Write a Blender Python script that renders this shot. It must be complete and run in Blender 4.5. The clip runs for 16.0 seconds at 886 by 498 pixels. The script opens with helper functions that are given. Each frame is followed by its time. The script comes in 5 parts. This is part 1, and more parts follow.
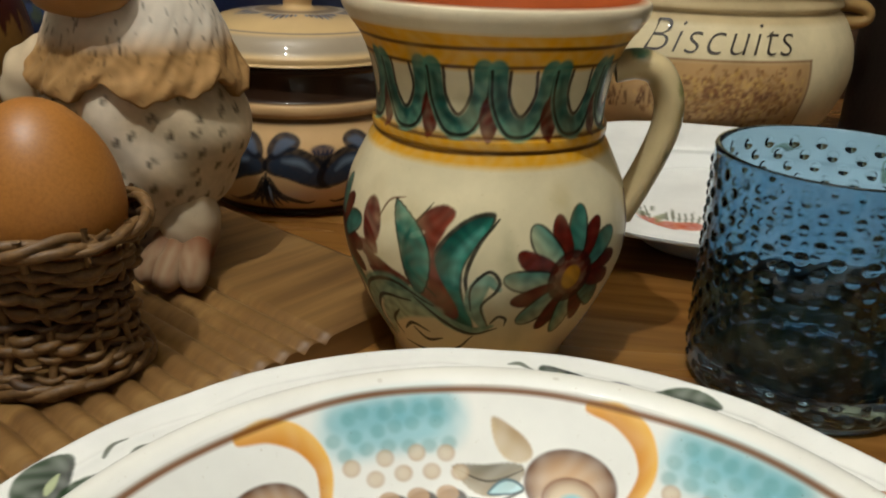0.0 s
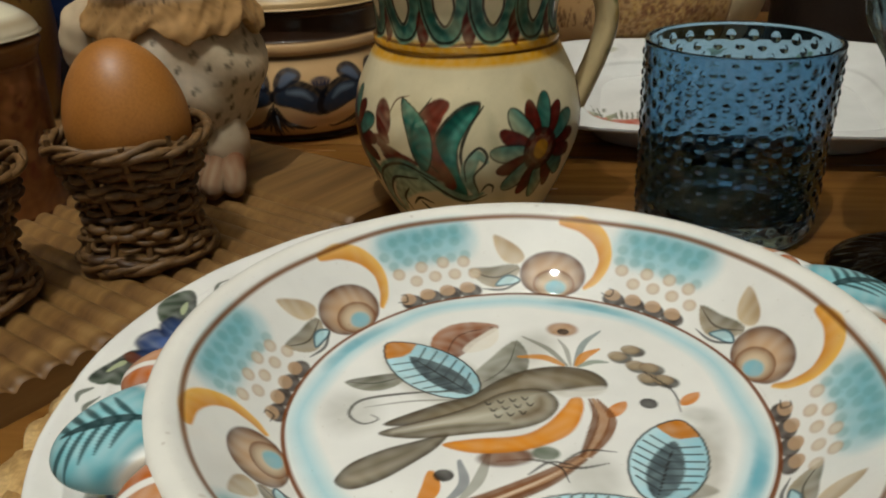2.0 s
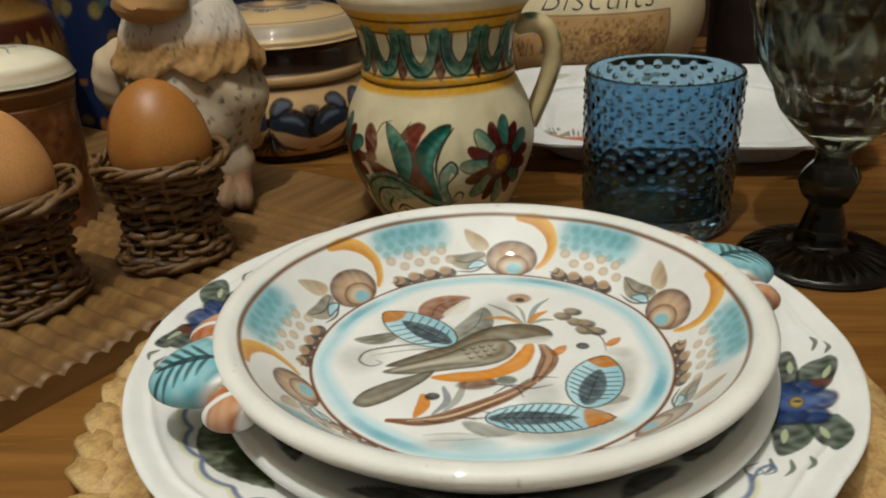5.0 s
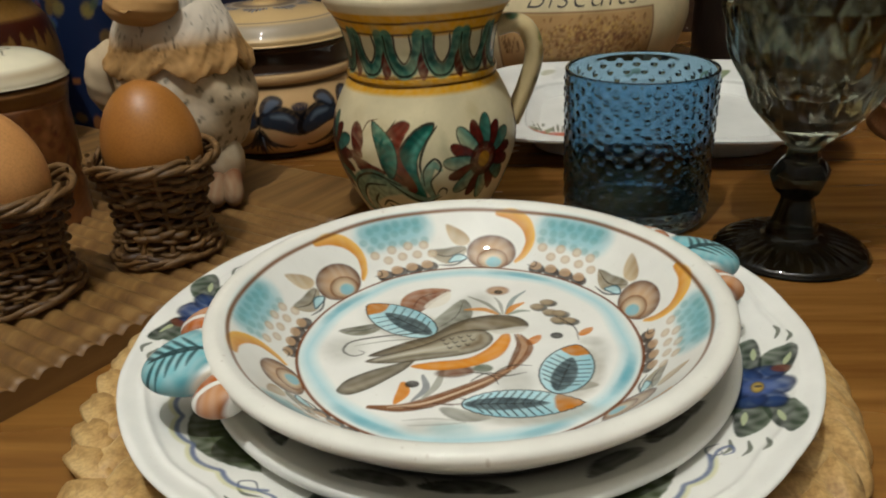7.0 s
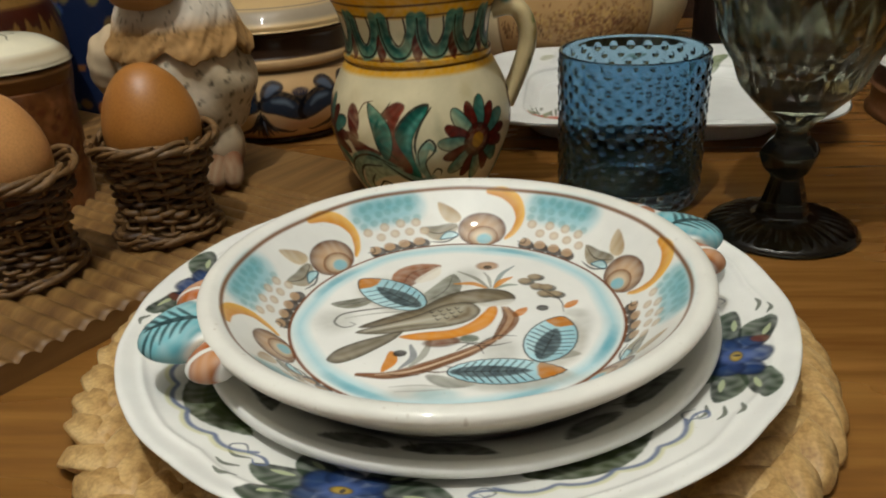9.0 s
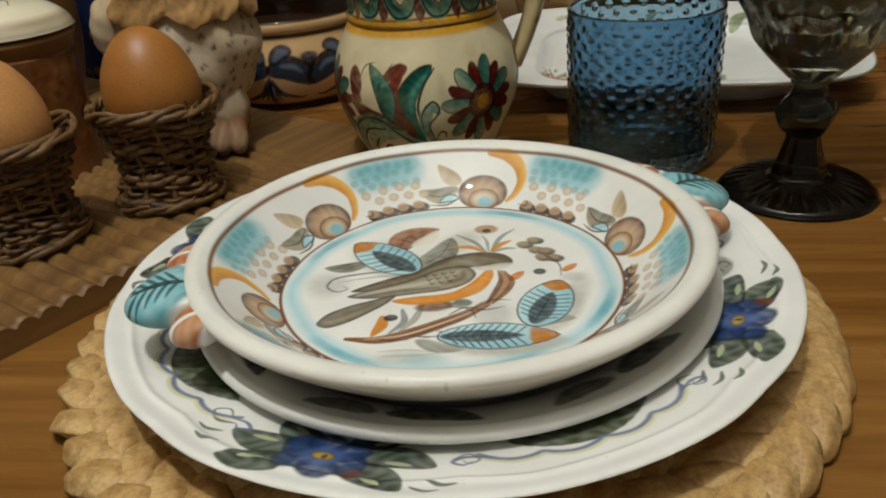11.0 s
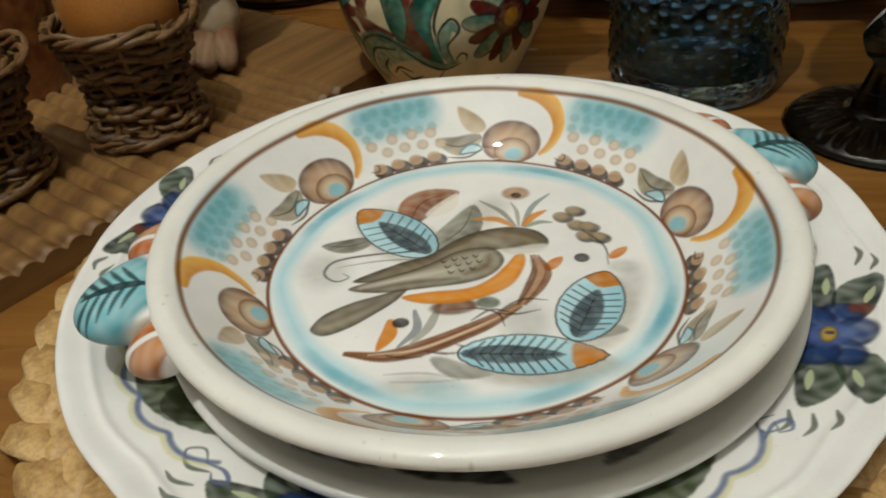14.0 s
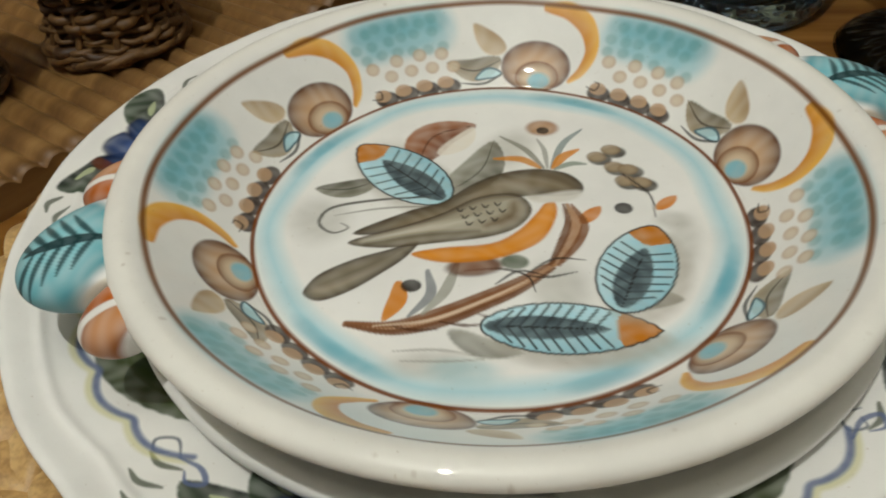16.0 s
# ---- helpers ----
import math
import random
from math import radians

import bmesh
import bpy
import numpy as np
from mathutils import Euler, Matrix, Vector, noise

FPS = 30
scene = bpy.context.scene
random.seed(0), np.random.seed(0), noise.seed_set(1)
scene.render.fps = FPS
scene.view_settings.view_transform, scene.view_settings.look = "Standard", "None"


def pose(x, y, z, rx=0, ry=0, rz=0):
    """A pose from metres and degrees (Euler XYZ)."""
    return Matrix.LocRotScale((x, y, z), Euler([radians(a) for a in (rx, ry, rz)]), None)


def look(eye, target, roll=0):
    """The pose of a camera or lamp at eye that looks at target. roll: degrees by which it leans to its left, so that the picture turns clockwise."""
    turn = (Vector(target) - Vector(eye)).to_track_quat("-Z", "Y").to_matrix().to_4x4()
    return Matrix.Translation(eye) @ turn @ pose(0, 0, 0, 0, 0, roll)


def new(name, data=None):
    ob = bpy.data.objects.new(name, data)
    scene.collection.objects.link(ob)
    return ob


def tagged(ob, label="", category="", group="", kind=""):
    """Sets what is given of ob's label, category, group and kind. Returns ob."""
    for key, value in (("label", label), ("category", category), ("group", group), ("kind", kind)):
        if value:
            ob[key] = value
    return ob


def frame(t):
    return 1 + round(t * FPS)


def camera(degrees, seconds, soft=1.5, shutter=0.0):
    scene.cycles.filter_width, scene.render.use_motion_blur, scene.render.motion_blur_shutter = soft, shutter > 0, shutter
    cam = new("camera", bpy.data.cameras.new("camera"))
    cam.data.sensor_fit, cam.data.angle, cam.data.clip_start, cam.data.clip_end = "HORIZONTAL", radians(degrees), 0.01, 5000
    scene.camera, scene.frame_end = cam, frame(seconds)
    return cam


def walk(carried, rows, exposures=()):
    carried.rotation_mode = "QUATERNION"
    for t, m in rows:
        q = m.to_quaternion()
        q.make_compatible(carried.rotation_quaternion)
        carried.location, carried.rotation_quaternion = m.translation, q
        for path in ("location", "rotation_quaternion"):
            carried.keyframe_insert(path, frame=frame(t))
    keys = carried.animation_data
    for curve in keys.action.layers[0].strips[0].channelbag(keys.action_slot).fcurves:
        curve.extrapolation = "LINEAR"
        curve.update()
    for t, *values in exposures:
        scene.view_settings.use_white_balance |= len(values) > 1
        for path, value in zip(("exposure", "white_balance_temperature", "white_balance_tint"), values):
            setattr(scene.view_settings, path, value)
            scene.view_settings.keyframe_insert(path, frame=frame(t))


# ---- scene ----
cam = camera(56.67, 16.0, soft=2.0)
# seconds, eye x y z, yaw to the left, pitch up, roll
ROWS = [
    (0.0, 0.0015, -0.0865, 0.1494, 8.95, -22.09, 2.09),
    (0.5, 0.0003, -0.1093, 0.1423, 9.09, -21.28, 2.19),
    (1.0, -0.0009, -0.1273, 0.1439, 8.33, -23.40, -0.07),
    (1.5, 0.0014, -0.1470, 0.1474, 7.65, -25.03, -1.43),
    (2.0, -0.0001, -0.1672, 0.1527, 6.47, -25.30, -1.76),
    (2.5, -0.0018, -0.1909, 0.1749, 5.14, -23.34, -1.88),
    (3.0, -0.0015, -0.2102, 0.1713, 4.94, -23.37, -2.19),
    (3.5, 0.0003, -0.2167, 0.1722, 4.87, -23.47, -2.32),
    (4.0, -0.0004, -0.2228, 0.1700, 4.72, -23.60, -2.26),
    (6.5, 0.0099, -0.2442, 0.1755, 3.95, -24.31, -2.62),
    (7.0, 0.0096, -0.2454, 0.1770, 3.99, -24.38, -2.56),
    (7.5, 0.0092, -0.2483, 0.1808, 3.94, -24.32, -2.50),
    (8.0, 0.0110, -0.2515, 0.1792, 4.11, -24.23, -2.52),
    (8.5, 0.0119, -0.2530, 0.1772, 3.98, -24.30, -2.44),
    (9.0, 0.0175, -0.2543, 0.1744, 4.76, -24.96, -2.97),
    (11.5, 0.0294, -0.2440, 0.1642, 7.38, -27.06, -4.41),
    (12.0, 0.0297, -0.2391, 0.1593, 7.44, -26.90, -4.45),
    (12.5, 0.0327, -0.2329, 0.1590, 7.25, -27.00, -4.36),
    (13.0, 0.0312, -0.2179, 0.1655, 7.75, -28.16, -4.14),
    (13.5, 0.0317, -0.1982, 0.1690, 8.31, -33.70, -4.70),
    (14.0, 0.0213, -0.1867, 0.1722, 9.12, -35.85, -4.93),
    (14.5, 0.0216, -0.1762, 0.1774, 9.46, -37.66, -4.94),
    (15.0, 0.0136, -0.1653, 0.1680, 8.59, -40.55, -4.29),
    (15.5, 0.0077, -0.1606, 0.1621, 8.35, -41.06, -3.93),
    (16.0, 0.0092, -0.1545, 0.1566, 8.43, -41.52, -3.68),
]


def stand(x, y, z, yaw, pitch, roll):
    a, b = radians(yaw), radians(pitch)
    ahead = Vector((-math.sin(a) * math.cos(b), math.cos(a) * math.cos(b), math.sin(b)))
    return look((x, y, z), Vector((x, y, z)) + ahead, roll)


walk(cam, [(row[0], stand(*row[1:])) for row in ROWS],
     exposures=[(0.0, 0.28), (0.6, 0.24), (1.5, -0.04), (2.2, -0.05), (3.0, 0.06), (7.0, 0.04), (9.0, 0.05), (12.0, -0.08), (14.5, -0.08), (16.0, -0.2)])

# ==== world ====
world = bpy.data.worlds.new("room_air")
world.use_nodes = True
world.node_tree.nodes["Background"].inputs[0].default_value = (0.10, 0.075, 0.05, 1)
world.node_tree.nodes["Background"].inputs[1].default_value = 0.3
scene.world = world


def area_lamp(name, eye, target, size, watts, colour):
    data = bpy.data.lights.new(name, "AREA")
    data.shape, data.size, data.energy, data.color = "DISK", size, watts, colour
    ob = new(name, data)
    ob.matrix_world = look(eye, target)
    return ob


LAMP = Vector((-0.15, -0.33, 1.25))
area_lamp("lamp_light", LAMP - Vector((0, 0, 0.03)), (LAMP.x, LAMP.y + 0.05, 0), 0.028, 7.0, (0.955, 0.97, 0.935))
area_lamp("lamp_uplight", LAMP + Vector((0, 0, 0.06)), LAMP + Vector((0, 0.001, 1)), 0.16, 51.0, (0.955, 0.97, 0.935))


# ---- materials ----
def material(name, rough=0.5, spec=0.5, metal=0.0):
    m = bpy.data.materials.new(name)
    m.use_nodes = True
    b = m.node_tree.nodes["Principled BSDF"]
    b.inputs["Roughness"].default_value = rough
    b.inputs["Specular IOR Level"].default_value = spec
    b.inputs["Metallic"].default_value = metal
    return m, m.node_tree, b


def add(nt, kind, **inputs):
    n = nt.nodes.new(kind)
    for k, v in inputs.items():
        n.inputs[k.replace("_", " ")].default_value = v
    return n


def ramp(nt, source, stops):
    r = nt.nodes.new("ShaderNodeValToRGB")
    while len(r.color_ramp.elements) < len(stops):
        r.color_ramp.elements.new(0.5)
    for e, (p, c) in zip(r.color_ramp.elements, stops):
        e.position, e.color = p, (*c, 1)
    nt.links.new(source, r.inputs[0])
    return r.outputs[0]


def coords(nt, scale=(1, 1, 1), turn=0.0):
    tc = nt.nodes.new("ShaderNodeTexCoord")
    mp = nt.nodes.new("ShaderNodeMapping")
    mp.inputs["Scale"].default_value = scale
    mp.inputs["Rotation"].default_value = (0, 0, radians(turn))
    nt.links.new(tc.outputs["Object"], mp.inputs[0])
    return mp.outputs[0]


def noise_tex(nt, vec, scale, detail=4.0, rough=0.55):
    n = add(nt, "ShaderNodeTexNoise", Scale=scale, Detail=detail, Roughness=rough)
    nt.links.new(vec, n.inputs["Vector"])
    return n.outputs["Fac"]


def bump(nt, b, height, strength, dist):
    n = add(nt, "ShaderNodeBump", Strength=strength, Distance=dist)
    nt.links.new(height, n.inputs["Height"])
    nt.links.new(n.outputs[0], b.inputs["Normal"])


def mix(nt, fac, a, b_, mode="MIX"):
    n = nt.nodes.new("ShaderNodeMix")
    n.data_type, n.blend_type = "RGBA", mode
    for sock, v in ((n.inputs[0], fac), (n.inputs[6], a), (n.inputs[7], b_)):
        if isinstance(v, (int, float)):
            sock.default_value = v
        elif isinstance(v, tuple):
            sock.default_value = (*v, 1)
        else:
            nt.links.new(v, sock)
    return n.outputs[2]


def wood(name, dark, mid, light, turn=0.0, rough=0.4, grain=1.0):
    m, nt, b = material(name, rough)
    v = coords(nt, (9 * grain, 120 * grain, 60 * grain), turn)
    long = noise_tex(nt, v, 1.0, 6)
    v2 = coords(nt, (3, 18, 10), turn)
    broad = noise_tex(nt, v2, 1.0, 3)
    c1 = ramp(nt, long, [(0.30, dark), (0.5, mid), (0.72, light)])
    c2 = ramp(nt, broad, [(0.30, (0.74, 0.70, 0.66)), (0.68, (1.08, 1.07, 1.05))])
    nt.links.new(mix(nt, 0.8, c1, c2, "MULTIPLY"), b.inputs["Base Color"])
    r = ramp(nt, broad, [(0.3, (rough - 0.1,) * 3), (0.7, (rough + 0.15,) * 3)])
    nt.links.new(r, b.inputs["Roughness"])
    bump(nt, b, long, 0.25, 0.0006)
    return m


def painted(name, rough=0.34, coat=0.65, tint=(1, 1, 1), crackle=0.0, lumps=0.0003, mottle=0.10):
    """Glazed ceramic whose brushwork is stored on the mesh as the colour layer 'paint'."""
    m, nt, b = material(name, rough)
    at = nt.nodes.new("ShaderNodeAttribute")
    at.attribute_name = "paint"
    v = coords(nt)
    a = noise_tex(nt, v, 45, 5)
    c = ramp(nt, a, [(0.3, tuple(t * (1 - mottle) for t in tint)), (0.65, tint)])
    fine = noise_tex(nt, v, 900, 2)
    specks = ramp(nt, fine, [(0.24, (0.55, 0.45, 0.33)), (0.30, (1, 1, 1))])
    col = mix(nt, 1.0, at.outputs["Color"], c, "MULTIPLY")
    col = mix(nt, 0.35, col, specks, "MULTIPLY")
    nt.links.new(col, b.inputs["Base Color"])
    b.inputs["Specular IOR Level"].default_value = 0.06
    b.inputs["Coat Weight"].default_value = coat
    b.inputs["Coat Roughness"].default_value = 0.035
    bump(nt, b, noise_tex(nt, v, 60, 3), 0.15, lumps)
    return m


def mottled(name, a, b_, c, scale, rough=0.6, strength=0.4, dist=0.001, fine=300):
    m, nt, b = material(name, rough)
    v = coords(nt)
    big, small = noise_tex(nt, v, scale, 5), noise_tex(nt, v, fine, 3)
    c1 = ramp(nt, big, [(0.3, a), (0.5, b_), (0.7, c)])
    c2 = ramp(nt, small, [(0.3, (0.7, 0.68, 0.64)), (0.6, (1, 1, 1))])
    nt.links.new(mix(nt, 0.6, c1, c2, "MULTIPLY"), b.inputs["Base Color"])
    bump(nt, b, small, strength, dist)
    return m


TABLE_WOOD = wood("table_wood", (0.150, 0.060, 0.013), (0.225, 0.100, 0.022), (0.31, 0.150, 0.036), 62, 0.24, 0.8)
BOARD_WOOD = wood("board_wood", (0.115, 0.055, 0.015), (0.20, 0.103, 0.030), (0.31, 0.178, 0.060), 90, 0.45)
DARK_WOOD = wood("dark_wood", (0.03, 0.013, 0.006), (0.07, 0.03, 0.013), (0.12, 0.055, 0.025), 0, 0.45)
GLAZE = painted("painted_glaze")
CREAM_GLAZE = painted("painted_earthenware", 0.36, 0.45, (1, 1, 1), 0, 0.0006, 0.2)
MATT_GLAZE = painted("painted_stoneware", 0.4, 0.2, (1, 1, 1), 0, 0.0006, 0.2)
EGGSHELL = mottled("eggshell_brown", (0.34, 0.128, 0.022), (0.38, 0.148, 0.027), (0.42, 0.17, 0.034), 40, 0.42, 0.25, 0.0002, 900)
EGGSHELL_PALE = mottled("eggshell_pale", (0.52, 0.235, 0.075), (0.57, 0.27, 0.09), (0.61, 0.295, 0.10), 40, 0.42, 0.25, 0.0002, 900)
WALL_PAINT = mottled("wall_paint", (0.52, 0.50, 0.45), (0.58, 0.56, 0.51), (0.62, 0.60, 0.55), 3, 0.8)


def wicker(name, dark, mid, light):
    m, nt, b = material(name, 0.55)
    v = coords(nt)
    info = nt.nodes.new("ShaderNodeNewGeometry")
    c = ramp(nt, info.outputs["Random Per Island"], [(0.0, dark), (0.55, mid), (1.0, light)])
    grain = noise_tex(nt, v, 380, 3)
    g = ramp(nt, grain, [(0.3, (0.45, 0.42, 0.38)), (0.65, (1.1, 1.1, 1.1))])
    nt.links.new(mix(nt, 0.8, c, g, "MULTIPLY"), b.inputs["Base Color"])
    bump(nt, b, grain, 0.5, 0.0006)
    return m


WICKER = wicker("willow_twigs", (0.050, 0.022, 0.008), (0.13, 0.063, 0.019), (0.52, 0.30, 0.085))


def dried_leaf():
    """Twisted dry leaf: pale and tan lengths with dark creases."""
    m, nt, b = material("plaited_leaf", 0.5)
    v = coords(nt)
    broad, mid, fine = noise_tex(nt, v, 55, 3), noise_tex(nt, v, 190, 4), noise_tex(nt, v, 800, 3)
    c = ramp(nt, broad, [(0.30, (0.36, 0.20, 0.065)), (0.48, (0.54, 0.345, 0.135)), (0.68, (0.66, 0.46, 0.215))])
    g = ramp(nt, mid, [(0.30, (0.60, 0.54, 0.46)), (0.52, (1, 1, 1))])
    f = ramp(nt, fine, [(0.32, (0.72, 0.68, 0.62)), (0.6, (1.04, 1.03, 1.0))])
    nt.links.new(mix(nt, 0.75, mix(nt, 0.8, c, g, "MULTIPLY"), f, "MULTIPLY"), b.inputs["Base Color"])
    bump(nt, b, mid, 0.45, 0.0012)
    return m


STRAW = dried_leaf()


def glass(name, colour, rough=0.02, density=60.0):
    m, nt, b = material(name, rough)
    b.inputs["Base Color"].default_value = (*colour, 1)
    b.inputs["Transmission Weight"].default_value = 1.0
    b.inputs["IOR"].default_value = 1.48
    return m


BLUE_GLASS = glass("blue_glass", (0.31, 0.51, 0.68), 0.02)
SMOKE_GLASS = glass("smoked_glass", (0.33, 0.35, 0.28), 0.0)
STEM_GLASS = glass("thick_smoked_glass", (0.042, 0.052, 0.042), 0.0)


# ---- building helpers ----
def spline(points, n):
    """n places along a smooth line through the points."""
    p = np.array(points, float)
    k = np.r_[0, np.cumsum(np.linalg.norm(np.diff(p, axis=0), axis=1))]
    q = np.vstack([2 * p[0] - p[1], p, 2 * p[-1] - p[-2]])
    out = []
    for s in np.linspace(0, k[-1], n):
        i = min(np.searchsorted(k, s, side="right") - 1, len(p) - 2)
        t = (s - k[i]) / max(k[i + 1] - k[i], 1e-9)
        a, b, c, d = q[i], q[i + 1], q[i + 2], q[i + 3]
        out.append(0.5 * (2 * b + (c - a) * t + (2 * a - 5 * b + 4 * c - d) * t * t + (3 * b - a - 3 * c + d) * t ** 3))
    return np.array(out)


def grid_mesh(name, pts, around=True, colours=None, smooth=True):
    """A mesh on a grid of places pts[i, j]; around closes it along j."""
    ni, nj = pts.shape[:2]
    idx = np.arange(ni * nj).reshape(ni, nj)
    nxt = np.roll(idx, -1, 1) if around else idx[:, 1:]
    cur = idx if around else idx[:, :-1]
    quads = np.stack([cur[:-1], nxt[:-1], nxt[1:], cur[1:]], -1).reshape(-1, 4)
    me = bpy.data.meshes.new(name)
    me.vertices.add(ni * nj)
    me.vertices.foreach_set("co", pts.reshape(-1).astype(np.float32))
    me.loops.add(quads.size)
    me.loops.foreach_set("vertex_index", quads.reshape(-1).astype(np.int32))
    me.polygons.add(len(quads))
    me.polygons.foreach_set("loop_start", np.arange(0, quads.size, 4, dtype=np.int32))
    me.polygons.foreach_set("use_smooth", np.full(len(quads), smooth))
    me.update(calc_edges=True)
    if colours is not None:
        layer = me.color_attributes.new("paint", "FLOAT_COLOR", "POINT")
        rgba = np.c_[colours.reshape(-1, 3), np.ones(ni * nj)].astype(np.float32)
        layer.data.foreach_set("color", rgba.reshape(-1))
    return me


def revolve(profile, seg):
    """Places on a grid: profile of (r, z) turned round z, counter-clockwise."""
    p = np.array(profile, float)
    a = np.linspace(0, 2 * math.pi, seg, endpoint=False) if isinstance(seg, int) else np.radians(seg)
    seg = len(a)
    return np.stack([p[:, :1] * np.cos(a), p[:, :1] * np.sin(a), np.repeat(p[:, 1:], seg, 1)], -1)


def part(name, mesh, mat, parent=None, label=""):
    """One mesh object from a mesh or a bmesh, under a thing or a part."""
    if isinstance(mesh, bmesh.types.BMesh):
        bm, mesh = mesh, bpy.data.meshes.new(name)
        bm.to_mesh(mesh)
        bm.free()
    if mat and not mesh.materials:
        mesh.materials.append(mat)
    ob = new(name, mesh)
    if parent:
        ob.parent = parent
    if label:
        tagged(ob, label)
    return ob


def thing(name, at, label, category, group="", turn=0.0):
    ob = new(name)
    ob.empty_display_size = 0.02
    ob.matrix_world = pose(*at, 0, 0, turn)
    return tagged(ob, label, category, group)


def box(bm, lo, hi, bevel=0.0):
    made = bmesh.ops.create_cube(bm, size=1)["verts"]
    for v in made:
        v.co = Vector([(a + b) / 2 + c * (b - a) for a, b, c in zip(lo, hi, v.co)])
    if bevel:
        edges = list({e for v in made for e in v.link_edges})
        bmesh.ops.bevel(bm, geom=edges, offset=bevel, segments=2, affect="EDGES", profile=0.5)
    return made


def tube(path, radii, seg=8, flat=1.0, closed=False, side=None):
    """Places on a grid: a round bar along a path."""
    p = np.array(path, float)
    r = np.broadcast_to(np.array(radii, float), (len(p),))
    if closed:
        d = np.roll(p, -1, 0) - np.roll(p, 1, 0)
    else:
        d = np.gradient(p, axis=0)
    d /= np.linalg.norm(d, axis=1, keepdims=True) + 1e-12
    up = np.array([0.0, 0, 1])
    s = np.cross(d, up)
    bad = np.linalg.norm(s, axis=1) < 0.05
    s[bad] = np.cross(d[bad], [1.0, 0, 0])
    if side is not None:
        s = np.tile(np.array(side, float), (len(p), 1))
    s /= np.linalg.norm(s, axis=1, keepdims=True)
    n = np.cross(s, d)
    a = np.linspace(0, 2 * math.pi, seg, endpoint=False)
    return p[:, None] + r[:, None, None] * (np.cos(a)[None, :, None] * s[:, None] * flat + np.sin(a)[None, :, None] * n[:, None])


def joined(name, grids, colours=None):
    """One mesh from several grids, with a colour array for each where given."""
    co, quads, n = [], [], 0
    for g in grids:
        ni, nj = g.shape[:2]
        idx = n + np.arange(ni * nj).reshape(ni, nj)
        nxt = np.roll(idx, -1, 1)
        quads.append(np.stack([idx[:-1], nxt[:-1], nxt[1:], idx[1:]], -1).reshape(-1, 4))
        co.append(g.reshape(-1, 3))
        n += ni * nj
    co, quads = np.concatenate(co), np.concatenate(quads)
    me = bpy.data.meshes.new(name)
    me.vertices.add(len(co))
    me.vertices.foreach_set("co", co.reshape(-1).astype(np.float32))
    me.loops.add(quads.size)
    me.loops.foreach_set("vertex_index", quads.reshape(-1).astype(np.int32))
    me.polygons.add(len(quads))
    me.polygons.foreach_set("loop_start", np.arange(0, quads.size, 4, dtype=np.int32))
    me.polygons.foreach_set("use_smooth", np.ones(len(quads), bool))
    me.update(calc_edges=True)
    if colours is not None:
        layer = me.color_attributes.new("paint", "FLOAT_COLOR", "POINT")
        c = np.concatenate([np.broadcast_to(k, g.shape).reshape(-1, 3) for k, g in zip(colours, grids)])
        layer.data.foreach_set("color", np.c_[c, np.ones(len(c))].astype(np.float32).reshape(-1))
    return me


# ---- brushwork ----
def srgb(h):
    """A linear colour from a hex code."""
    c = np.array([int(h[i:i + 2], 16) for i in (0, 2, 4)]) / 255
    return np.where(c <= 0.04045, c / 12.92, ((c + 0.055) / 1.055) ** 2.4)


